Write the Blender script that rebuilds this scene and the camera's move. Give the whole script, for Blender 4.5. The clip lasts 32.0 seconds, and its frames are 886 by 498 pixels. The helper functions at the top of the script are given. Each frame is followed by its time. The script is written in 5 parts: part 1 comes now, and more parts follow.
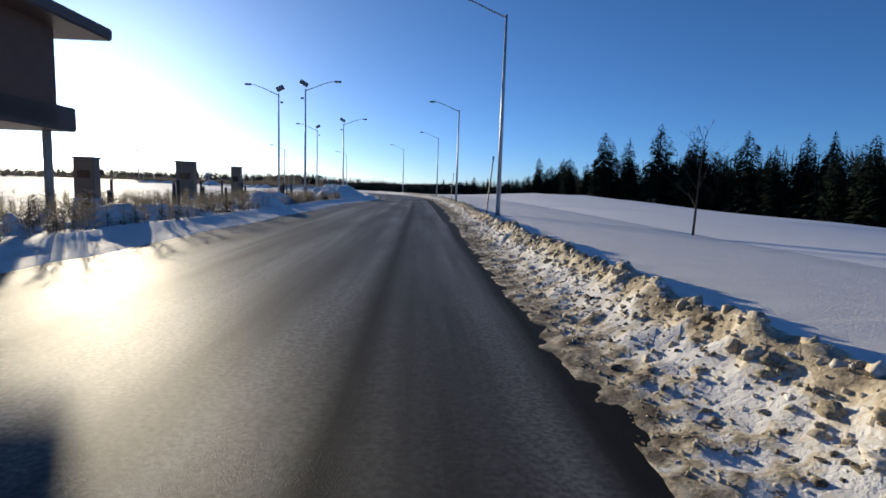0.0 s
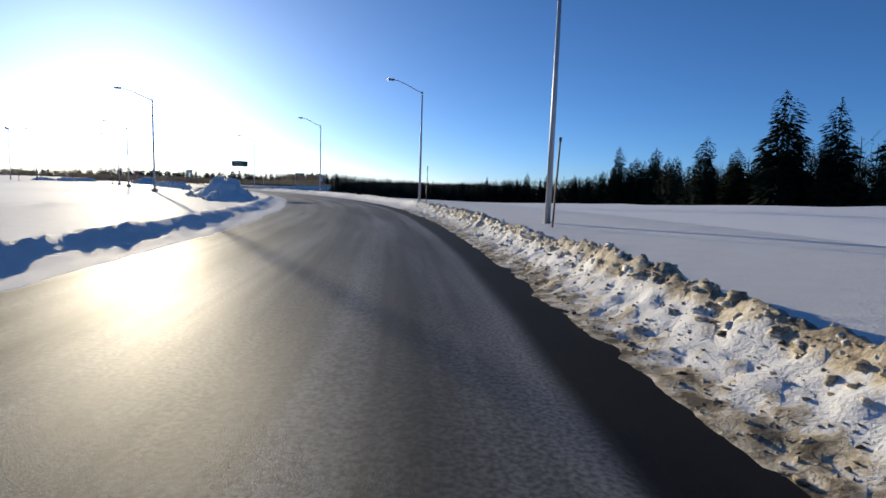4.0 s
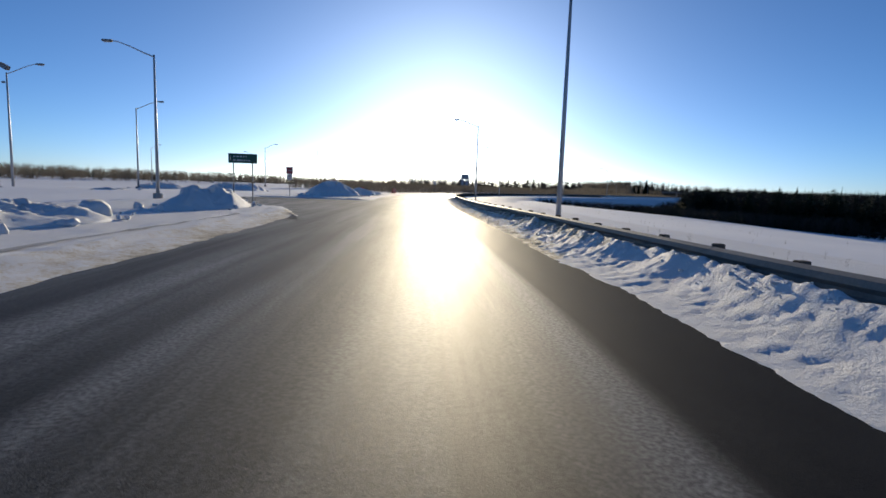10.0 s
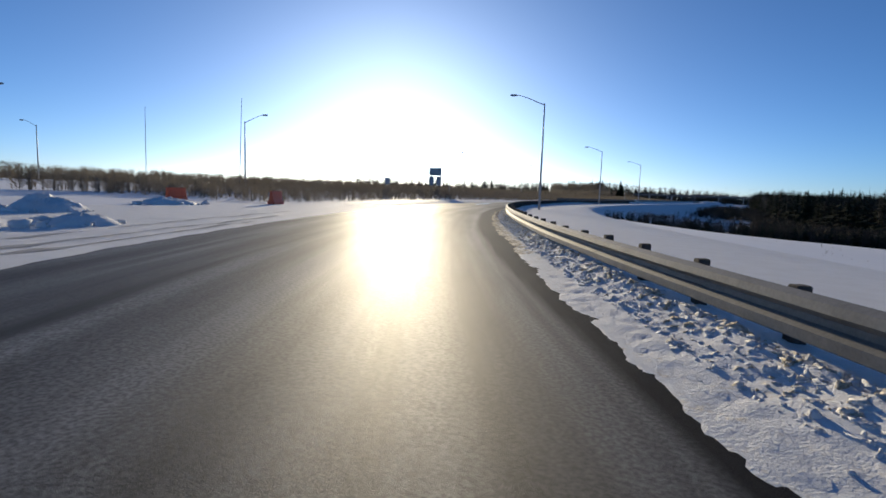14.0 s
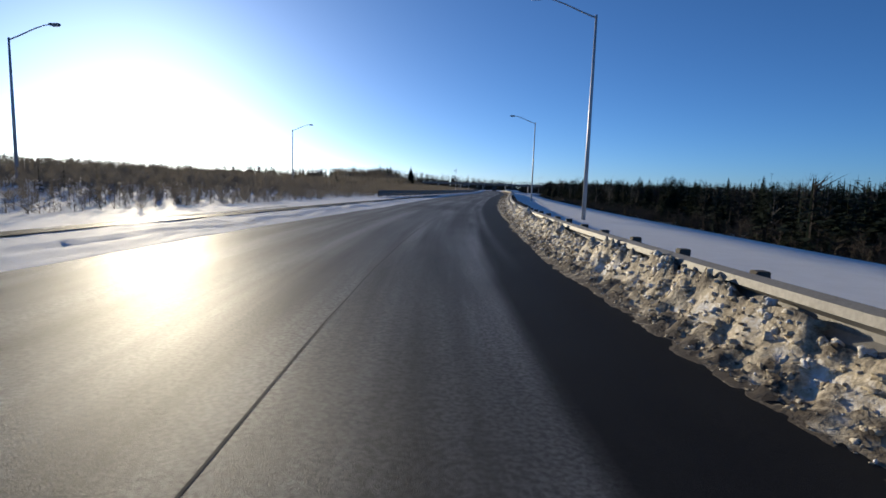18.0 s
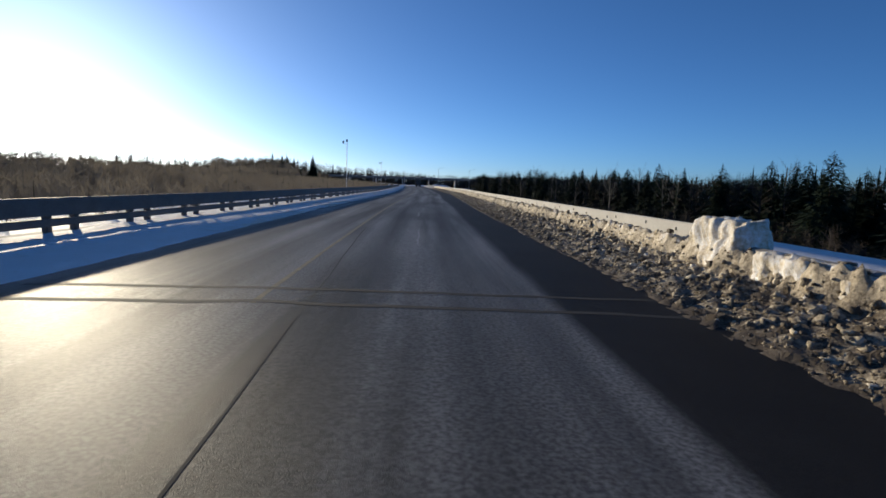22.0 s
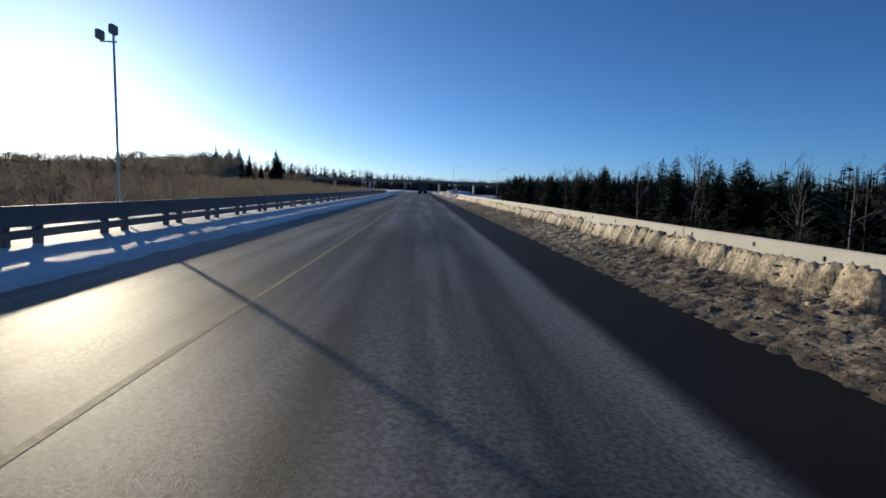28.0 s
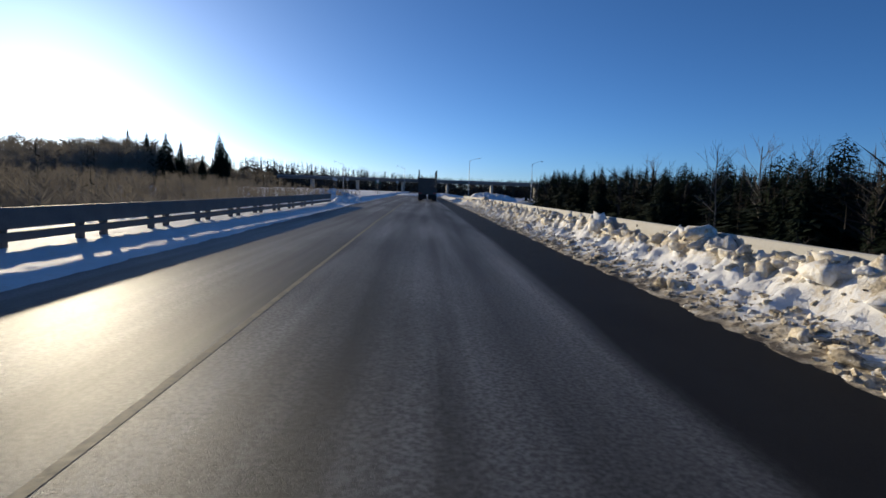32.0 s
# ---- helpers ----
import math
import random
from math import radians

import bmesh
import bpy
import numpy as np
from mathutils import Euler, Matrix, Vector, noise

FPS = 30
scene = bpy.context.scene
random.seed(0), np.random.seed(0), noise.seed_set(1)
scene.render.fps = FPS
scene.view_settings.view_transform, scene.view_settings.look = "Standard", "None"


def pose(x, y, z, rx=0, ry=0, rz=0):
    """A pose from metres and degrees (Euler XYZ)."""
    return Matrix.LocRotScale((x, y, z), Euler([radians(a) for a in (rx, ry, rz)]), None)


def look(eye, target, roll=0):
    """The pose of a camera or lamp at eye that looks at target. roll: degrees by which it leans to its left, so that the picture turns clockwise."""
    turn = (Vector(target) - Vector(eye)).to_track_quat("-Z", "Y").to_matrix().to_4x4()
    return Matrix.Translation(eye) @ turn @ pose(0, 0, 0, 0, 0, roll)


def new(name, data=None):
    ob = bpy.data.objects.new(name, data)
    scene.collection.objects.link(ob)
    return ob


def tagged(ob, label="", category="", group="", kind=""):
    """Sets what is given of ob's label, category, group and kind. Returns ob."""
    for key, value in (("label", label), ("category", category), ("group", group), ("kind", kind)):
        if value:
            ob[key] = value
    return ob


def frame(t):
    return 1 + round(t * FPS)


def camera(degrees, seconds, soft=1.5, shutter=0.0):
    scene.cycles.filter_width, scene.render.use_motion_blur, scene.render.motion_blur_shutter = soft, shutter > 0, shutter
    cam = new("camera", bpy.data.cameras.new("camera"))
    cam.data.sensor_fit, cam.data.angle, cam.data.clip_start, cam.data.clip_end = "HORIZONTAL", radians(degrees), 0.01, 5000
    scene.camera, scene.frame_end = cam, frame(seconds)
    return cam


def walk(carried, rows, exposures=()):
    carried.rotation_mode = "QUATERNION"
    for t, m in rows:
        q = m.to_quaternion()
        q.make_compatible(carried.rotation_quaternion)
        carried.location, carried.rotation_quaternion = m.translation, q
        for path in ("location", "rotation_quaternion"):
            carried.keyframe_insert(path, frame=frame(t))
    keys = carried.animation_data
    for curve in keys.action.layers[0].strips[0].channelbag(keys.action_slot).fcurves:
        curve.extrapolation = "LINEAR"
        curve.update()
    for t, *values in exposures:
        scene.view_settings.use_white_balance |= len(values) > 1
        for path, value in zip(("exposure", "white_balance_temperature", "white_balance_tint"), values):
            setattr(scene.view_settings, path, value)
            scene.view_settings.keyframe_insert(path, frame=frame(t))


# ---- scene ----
EXPOSURES = ((0.0, 0.2, 5950, 7), (3.0, 0.2, 5950, 7), (6.0, 0.1, 5990, 7), (8.0, 0.08, 6150, 7), (14.0, 0.08, 6150, 7), (17.0, 0.1, 5900, 7), (22.0, 0.13, 5970, 7), (32.0, 0.13, 5990, 7))
cam = camera(80.6, 32.0, soft=1.6)
# seconds, x, y, turn to the left and tilt in degrees
ROWS = (
    (0.0, 0.00, 0.00, -0.02, -6.48),
    (0.5, -0.46, 9.79, -0.06, -6.35),
    (1.0, -0.92, 19.57, 0.15, -6.23),
    (1.5, -1.41, 29.18, 0.21, -6.21),
    (2.0, -1.90, 38.71, 0.23, -6.52),
    (2.5, -2.39, 48.24, 0.35, -7.18),
    (3.0, -2.90, 57.75, 0.68, -6.91),
    (3.5, -3.50, 67.15, 1.70, -6.97),
    (4.0, -4.34, 76.39, 3.70, -6.55),
    (4.5, -5.56, 85.45, 6.44, -6.52),
    (5.0, -7.24, 94.33, 9.53, -6.50),
    (5.5, -9.37, 103.04, 12.47, -6.96),
    (6.0, -11.91, 111.58, 15.11, -6.96),
    (6.5, -14.86, 119.94, 18.45, -6.85),
    (7.0, -18.34, 128.11, 22.30, -6.76),
    (7.5, -22.37, 136.03, 26.25, -6.74),
    (8.0, -26.81, 143.56, 29.50, -6.69),
    (8.5, -31.49, 150.62, 32.33, -6.60),
    (9.0, -36.24, 157.21, 34.14, -6.65),
    (9.5, -41.01, 163.56, 34.78, -6.70),
    (10.0, -45.84, 169.91, 34.74, -6.60),
    (10.5, -50.70, 176.27, 34.75, -6.49),
    (11.0, -55.62, 182.68, 34.99, -6.33),
    (11.5, -60.83, 189.39, 35.39, -6.45),
    (12.0, -66.43, 196.59, 35.24, -6.30),
    (12.5, -72.28, 204.28, 34.27, -6.33),
    (13.0, -78.17, 212.34, 32.94, -6.40),
    (13.5, -83.99, 220.73, 31.31, -6.32),
    (14.0, -89.66, 229.50, 29.26, -6.23),
    (14.5, -95.09, 238.68, 26.80, -5.90),
    (15.0, -100.16, 248.21, 24.07, -6.52),
    (15.5, -104.84, 258.06, 21.29, -6.52),
    (16.0, -109.07, 268.20, 18.43, -6.57),
    (16.5, -112.78, 278.60, 15.30, -7.36),
    (17.0, -115.88, 289.22, 11.87, -6.99),
    (17.5, -118.33, 299.90, 8.43, -6.74),
    (18.0, -120.12, 310.39, 5.19, -6.74),
    (18.5, -121.33, 320.56, 2.49, -6.92),
    (19.0, -122.09, 330.46, 0.28, -6.87),
    (19.5, -122.49, 340.35, -1.61, -6.80),
    (20.0, -122.63, 350.44, -2.62, -6.62),
    (20.5, -122.66, 360.53, -2.97, -6.55),
    (21.0, -122.62, 370.21, -3.39, -6.57),
    (21.5, -122.52, 379.24, -3.62, -6.56),
    (22.0, -122.40, 387.72, -3.66, -7.04),
    (22.5, -122.25, 395.88, -3.76, -5.90),
    (23.0, -122.07, 403.98, -3.89, -6.15),
    (23.5, -121.86, 412.23, -3.94, -6.43),
    (24.0, -121.63, 420.77, -4.02, -6.29),
    (24.5, -121.35, 429.65, -4.34, -6.39),
    (25.0, -120.97, 438.81, -4.71, -6.34),
    (25.5, -120.56, 448.13, -4.55, -6.47),
    (26.0, -120.19, 457.53, -4.38, -6.54),
    (26.5, -119.93, 466.97, -3.92, -6.52),
    (27.0, -119.78, 476.41, -3.31, -6.49),
    (27.5, -119.73, 485.84, -2.74, -6.60),
    (28.0, -119.73, 495.25, -2.63, -6.51),
    (28.5, -119.72, 504.66, -2.96, -6.40),
    (29.0, -119.67, 514.07, -3.03, -6.46),
    (29.5, -119.65, 523.51, -2.65, -6.41),
    (30.0, -119.67, 532.94, -2.28, -6.32),
    (30.5, -119.73, 542.33, -2.19, -6.30),
    (31.0, -119.77, 551.63, -2.44, -6.55),
    (31.5, -119.78, 560.81, -2.45, -6.56),
    (32.0, -119.78, 569.87, -2.38, -6.39),
)
EYE, LEAN = 1.45, 1.94


def heading(x, y, turn, tilt):
    a, b = radians(turn), radians(tilt)
    eye = Vector((x, y, EYE))
    return look(eye, eye + Vector((-math.sin(a) * math.cos(b), math.cos(a) * math.cos(b), math.sin(b))), LEAN)


walk(cam, [(t, heading(x, y, turn, tilt)) for t, x, y, turn, tilt in ROWS], exposures=EXPOSURES)


# ---- light: a low winter sun ahead to the left, clear sky ----
SUN_TURN, SUN_HEIGHT = radians(34.7), radians(8.1)
world = bpy.data.worlds.new("sky")
scene.world = world
world.use_nodes = True
wn = world.node_tree.nodes
sky = wn.new("ShaderNodeTexSky")
sky.sky_type = "NISHITA"
sky.sun_disc = False
sky.sun_elevation, sky.sun_rotation = SUN_HEIGHT, -SUN_TURN
sky.altitude, sky.air_density, sky.dust_density, sky.ozone_density = 0, 0.55, 0.42, 4.2
hue = wn.new("ShaderNodeHueSaturation")
hue.inputs["Hue"].default_value, hue.inputs["Saturation"].default_value = 0.5, 1.0
world.node_tree.links.new(sky.outputs[0], hue.inputs["Color"])
world.node_tree.links.new(hue.outputs[0], wn["Background"].inputs[0])
wn["Background"].inputs[1].default_value = 0.118
to_sun = Vector((-math.sin(SUN_TURN) * math.cos(SUN_HEIGHT), math.cos(SUN_TURN) * math.cos(SUN_HEIGHT), math.sin(SUN_HEIGHT)))
sun = new("sun", bpy.data.lights.new("sun", "SUN"))
sun.data.energy, sun.data.angle, sun.data.color = 5.0, radians(0.53), (1.0, 0.81, 0.55)
sun.matrix_world = look(to_sun * 400, (0, 0, 0))


# ---- materials ----
def surface(name, colour, second=None, scale=3.0, rough=0.7, metal=0.0, bump=0.3, fine=40.0, spread=0.35, coords="Object", stretch=(1, 1, 1), deep=0.02):
    """A node material: two colours mixed by noise at two scales, uneven gloss and fine relief."""
    m = bpy.data.materials.new(name)
    m.use_nodes = True
    nt = m.node_tree
    n, l = nt.nodes, nt.links
    b = n["Principled BSDF"]
    tc = n.new("ShaderNodeTexCoord")
    mp = n.new("ShaderNodeMapping")
    mp.inputs["Scale"].default_value = stretch
    l.new(tc.outputs[coords], mp.inputs["Vector"])
    big, small = n.new("ShaderNodeTexNoise"), n.new("ShaderNodeTexNoise")
    for tex, sc, det in ((big, scale, 5), (small, fine, 6)):
        tex.inputs["Scale"].default_value, tex.inputs["Detail"].default_value, tex.inputs["Roughness"].default_value = sc, det, 0.65
        l.new(mp.outputs[0], tex.inputs["Vector"])
    add = n.new("ShaderNodeMix")
    add.inputs[0].default_value = 0.45
    l.new(big.outputs[0], add.inputs[2])
    l.new(small.outputs[0], add.inputs[3])
    ramp = n.new("ShaderNodeMapRange")
    ramp.inputs[1].default_value, ramp.inputs[2].default_value = 0.5 - spread / 2, 0.5 + spread / 2
    l.new(add.outputs[0], ramp.inputs[0])
    mix = n.new("ShaderNodeMix")
    mix.data_type = "RGBA"
    mix.inputs[6].default_value = (*colour, 1)
    mix.inputs[7].default_value = (*(second or [c * 0.72 for c in colour]), 1)
    l.new(ramp.outputs[0], mix.inputs[0])
    l.new(mix.outputs[2], b.inputs["Base Color"])
    rr = n.new("ShaderNodeMapRange")
    rr.inputs[3].default_value, rr.inputs[4].default_value = max(rough - 0.12, 0.03), min(rough + 0.12, 1)
    l.new(small.outputs[0], rr.inputs[0])
    l.new(rr.outputs[0], b.inputs["Roughness"])
    b.inputs["Metallic"].default_value = metal
    if bump:
        bp = n.new("ShaderNodeBump")
        bp.inputs["Strength"].default_value, bp.inputs["Distance"].default_value = bump, deep
        l.new(small.outputs[0], bp.inputs["Height"])
        l.new(bp.outputs[0], b.inputs["Normal"])
    return m


def bank_snow(name):
    """Ploughed snow: clean snow mixed with road dirt, as much of it as the mesh's dirt attribute says."""
    m = surface(name, (0.84, 0.84, 0.84), (0.75, 0.74, 0.72), 1.6, 0.75, bump=0.75, fine=22, deep=0.032)
    nt = m.node_tree
    n, l = nt.nodes, nt.links
    b = n["Principled BSDF"]
    old = b.inputs["Base Color"].links[0].from_socket
    at = n.new("ShaderNodeAttribute")
    at.attribute_name = "dirt"
    tc = n.new("ShaderNodeTexCoord")
    grit, lumps = n.new("ShaderNodeTexNoise"), n.new("ShaderNodeTexNoise")
    for tex, sc in ((grit, 15.0), (lumps, 2.6)):
        tex.inputs["Scale"].default_value, tex.inputs["Detail"].default_value, tex.inputs["Roughness"].default_value = sc, 7, 0.7
        l.new(tc.outputs["Object"], tex.inputs["Vector"])
    sm = n.new("ShaderNodeMath")
    sm.operation = "ADD"
    l.new(grit.outputs[0], sm.inputs[0])
    l.new(lumps.outputs[0], sm.inputs[1])
    s2 = n.new("ShaderNodeMath")
    s2.operation = "ADD"
    l.new(sm.outputs[0], s2.inputs[0])
    l.new(at.outputs["Fac"], s2.inputs[1])
    mr = n.new("ShaderNodeMapRange")
    mr.inputs[1].default_value, mr.inputs[2].default_value = 1.26, 1.68
    l.new(s2.outputs[0], mr.inputs[0])
    mix = n.new("ShaderNodeMix")
    mix.data_type = "RGBA"
    mix.inputs[7].default_value = (0.09, 0.067, 0.042, 1)
    sand = n.new("ShaderNodeMix")
    sand.data_type = "RGBA"
    sand.inputs[7].default_value = (0.55, 0.44, 0.255, 1)
    ms = n.new("ShaderNodeMapRange")
    ms.inputs[1].default_value, ms.inputs[2].default_value, ms.inputs[4].default_value = 1.0, 1.3, 0.8
    l.new(s2.outputs[0], ms.inputs[0])
    l.new(ms.outputs[0], sand.inputs[0])
    l.new(old, sand.inputs[6])
    l.new(mr.outputs[0], mix.inputs[0])
    l.new(sand.outputs[2], mix.inputs[6])
    l.new(mix.outputs[2], b.inputs["Base Color"])
    return m


def road_surface():
    """Asphalt greyed by salt, with darker wheel lanes, seams and dust that run along the road."""
    m = surface("asphalt", (0.026, 0.026, 0.026), (0.014, 0.014, 0.015), 0.6, 0.6, bump=0.35, fine=90)
    nt = m.node_tree
    n, l = nt.nodes, nt.links
    b = n["Principled BSDF"]
    old = b.inputs["Base Color"].links[0].from_socket
    uv = n.new("ShaderNodeTexCoord")
    mp = n.new("ShaderNodeMapping")
    mp.inputs["Scale"].default_value = (1.0, 0.035, 1)
    l.new(uv.outputs["UV"], mp.inputs["Vector"])
    streak = n.new("ShaderNodeTexNoise")
    streak.inputs["Scale"].default_value, streak.inputs["Detail"].default_value = 1.9, 7
    l.new(mp.outputs[0], streak.inputs["Vector"])
    mp2 = n.new("ShaderNodeMapping")
    mp2.inputs["Scale"].default_value = (0.35, 0.1, 1)
    l.new(uv.outputs["UV"], mp2.inputs["Vector"])
    patch = n.new("ShaderNodeTexNoise")
    patch.inputs["Scale"].default_value, patch.inputs["Detail"].default_value = 0.8, 8
    l.new(mp2.outputs[0], patch.inputs["Vector"])
    mu = n.new("ShaderNodeMath")
    mu.operation = "MULTIPLY"
    l.new(streak.outputs[0], mu.inputs[0])
    l.new(patch.outputs[0], mu.inputs[1])
    mr = n.new("ShaderNodeMapRange")
    mr.inputs[1].default_value, mr.inputs[2].default_value, mr.inputs[4].default_value = 0.13, 0.36, 0.95
    l.new(mu.outputs[0], mr.inputs[0])
    mix = n.new("ShaderNodeMix")
    mix.data_type = "RGBA"
    mix.inputs[7].default_value = (0.225, 0.223, 0.218, 1)
    at = n.new("ShaderNodeAttribute")
    at.attribute_name = "dust"
    md = n.new("ShaderNodeMath")
    md.operation = "MULTIPLY"
    l.new(mr.outputs[0], md.inputs[0])
    l.new(at.outputs["Fac"], md.inputs[1])
    speck = n.new("ShaderNodeTexNoise")
    speck.inputs["Scale"].default_value, speck.inputs["Detail"].default_value = 26, 4
    l.new(uv.outputs["Object"], speck.inputs["Vector"])
    sr = n.new("ShaderNodeMapRange")
    sr.inputs[1].default_value, sr.inputs[2].default_value, sr.inputs[3].default_value, sr.inputs[4].default_value = 0.36, 0.66, 0.5, 1.4
    l.new(speck.outputs[0], sr.inputs[0])
    mq = n.new("ShaderNodeMath")
    mq.operation = "MULTIPLY"
    l.new(md.outputs[0], mq.inputs[0])
    l.new(sr.outputs[0], mq.inputs[1])
    l.new(mq.outputs[0], mix.inputs[0])
    sp = n.new("ShaderNodeMapRange")
    sp.inputs[1].default_value, sp.inputs[2].default_value, sp.inputs[3].default_value, sp.inputs[4].default_value = 0.05, 0.75, 0.03, 0.12
    l.new(at.outputs["Fac"], sp.inputs[0])
    l.new(sp.outputs[0], b.inputs["Specular IOR Level"])
    l.new(old, mix.inputs[6])
    l.new(mix.outputs[2], b.inputs["Base Color"])
    return m


SNOW = surface("field snow", (0.86, 0.87, 0.89), (0.80, 0.81, 0.84), 0.12, 0.8, bump=0.35, fine=1.1, stretch=(1, 0.4, 1), deep=0.09)
BANK = bank_snow("ploughed snow")
ASPHALT = road_surface()
ZINC = surface("galvanised steel", (0.27, 0.26, 0.24), (0.18, 0.172, 0.16), 2, 0.66, 0.35, 0.12, 25)
# left bridge rail's shade is put into this colour; overpass deck shares it
DARKSTEEL = surface("dull steel with shade in colour", (0.16, 0.155, 0.15), (0.10, 0.095, 0.09), 2, 0.7, 0.2, 0.12, 25)
POLE = surface("weathered aluminium", (0.52, 0.52, 0.52), (0.42, 0.42, 0.43), 2, 0.5, 0.5, 0.08, 25)
LUMINAIRE = surface("grey painted luminaire", (0.22, 0.22, 0.23), None, 5, 0.5, 0.2, 0.05)
LENS = surface("lamp glass", (0.6, 0.6, 0.58), None, 5, 0.2, 0, 0)
CONCRETE = surface("worn concrete", (0.42, 0.40, 0.36), (0.31, 0.29, 0.26), 1.2, 0.85, bump=0.35, fine=35)
TIMBER = surface("grey weathered timber", (0.11, 0.09, 0.07), (0.06, 0.05, 0.04), 6, 0.85, bump=0.4)
BLACK = surface("dark painted steel", (0.03, 0.03, 0.03), (0.05, 0.045, 0.04), 6, 0.55, 0.3, 0.1)
GREEN = surface("green sign sheeting", (0.015, 0.085, 0.05), (0.012, 0.06, 0.04), 2, 0.45, bump=0.03)
WHITE = surface("white sign sheeting", (0.75, 0.75, 0.74), (0.62, 0.62, 0.6), 3, 0.45, bump=0.03)
RED = surface("red sign sheeting", (0.45, 0.03, 0.03), (0.36, 0.03, 0.03), 3, 0.45, bump=0.03)
INK = surface("black sign ink", (0.015, 0.015, 0.018), None, 3, 0.5, bump=0)
ORANGE = surface("orange moulded plastic", (0.72, 0.13, 0.04), (0.6, 0.11, 0.04), 2, 0.5, bump=0.08)
ALUMINIUM = surface("bare sign back", (0.40, 0.41, 0.42), (0.33, 0.33, 0.34), 2, 0.45, 0.5, 0.05)
PAINT = surface("worn road paint", (0.31, 0.31, 0.30), (0.13, 0.13, 0.13), 1.2, 0.7, bump=0.2, fine=14, spread=0.3)
STREAK = surface("trodden snow", (0.62, 0.62, 0.62), (0.34, 0.33, 0.32), 2.2, 0.85, bump=0.4, fine=14)
SALT = surface("salt-filled crack", (0.34, 0.34, 0.33), (0.2, 0.2, 0.2), 3, 0.8, bump=0.2, fine=20)
YELLOW = surface("worn yellow paint", (0.27, 0.225, 0.12), (0.11, 0.098, 0.068), 3, 0.7, bump=0.2, fine=14, spread=0.3)
TAR = surface("crack sealant", (0.03, 0.03, 0.03), (0.045, 0.045, 0.045), 3, 0.85, bump=0.1)
BARK = surface("dark bark", (0.075, 0.06, 0.048), (0.04, 0.034, 0.028), 5, 0.9, bump=0.5)
# lit copy of the rail steel: paler colour for the sunlit right-hand beams
BEAM = surface("pale beam of sunlit rail", (0.48, 0.465, 0.43), (0.37, 0.355, 0.325), 0.8, 0.8, 0.0, 0.15, 20)
PALEBARK = surface("grey bark", (0.055, 0.047, 0.04), (0.03, 0.027, 0.024), 5, 0.9, bump=0.4)
ASPEN = surface("pale grey bark", (0.14, 0.125, 0.105), (0.08, 0.07, 0.06), 4, 0.9, bump=0.4)
NEEDLES = surface("spruce needles", (0.020, 0.032, 0.017), (0.010, 0.018, 0.011), 2.0, 0.9, bump=0)
# base colour raised to stand in for the glare haze over the brush
BRUSH = surface("dry brush", (0.205, 0.178, 0.14), (0.125, 0.11, 0.088), 1.5, 0.9, bump=0.2)
FARWOOD = surface("distant woods", (0.12, 0.095, 0.07), (0.05, 0.048, 0.036), 0.03, 0.95, bump=0.2, fine=0.9)
for m in (PAINT, YELLOW, TAR):
    m.node_tree.nodes["Principled BSDF"].inputs["Specular IOR Level"].default_value = 0.2
# translucent twigs, added to lift the backlit brush towards the look of glare haze
n, l = BRUSH.node_tree.nodes, BRUSH.node_tree.links
thin, both = n.new("ShaderNodeBsdfTranslucent"), n.new("ShaderNodeMixShader")
thin.inputs[0].default_value = (0.225, 0.198, 0.158, 1)
both.inputs[0].default_value = 0.33
l.new(n["Principled BSDF"].outputs[0], both.inputs[1])
l.new(thin.outputs[0], both.inputs[2])
l.new(both.outputs[0], n["Material Output"].inputs[0])
for m in (NEEDLES, FARWOOD, BRUSH, BARK, PALEBARK):
    m.node_tree.nodes["Principled BSDF"].inputs["Specular IOR Level"].default_value = 0.1


# ---- mesh helpers ----
def mesh(name, verts, faces, material, smooth=False):
    me = bpy.data.meshes.new(name)
    me.from_pydata([tuple(v) for v in verts], [], faces)
    me.materials.append(material)
    me.polygons.foreach_set("use_smooth", [smooth] * len(me.polygons))
    me.update()
    return me


def attach(ob, parent):
    if parent is not None:
        ob.parent = parent
    return ob


def part(name, bm, material, parent, label="", smooth=False):
    me = bpy.data.meshes.new(name)
    bm.to_mesh(me)
    bm.free()
    me.materials.append(material)
    if smooth:
        me.polygons.foreach_set("use_smooth", [True] * len(me.polygons))
    return tagged(attach(new(name, me), parent), label)


def sheet(name, grid, material, smooth=True, closed=False):
    """A mesh over a grid of points, rows by columns."""
    grid = np.asarray(grid, float)
    a, b = grid.shape[:2]
    idx = np.arange(a * b).reshape(a, b)
    if closed:
        idx = np.concatenate([idx, idx[:, :1]], 1)
    q = np.stack([idx[:-1, :-1], idx[:-1, 1:], idx[1:, 1:], idx[1:, :-1]], -1).reshape(-1, 4)
    me = bpy.data.meshes.new(name)
    me.vertices.add(a * b)
    me.vertices.foreach_set("co", grid.reshape(-1))
    me.loops.add(q.size)
    me.loops.foreach_set("vertex_index", q.reshape(-1).astype(np.int32))
    me.polygons.add(len(q))
    me.polygons.foreach_set("loop_start", np.arange(0, q.size, 4, dtype=np.int32))
    me.polygons.foreach_set("loop_total", np.full(len(q), 4, dtype=np.int32))
    me.update(calc_edges=True)
    me.validate()
    me.polygons.foreach_set("use_smooth", [smooth] * len(me.polygons))
    me.materials.append(material)
    return me


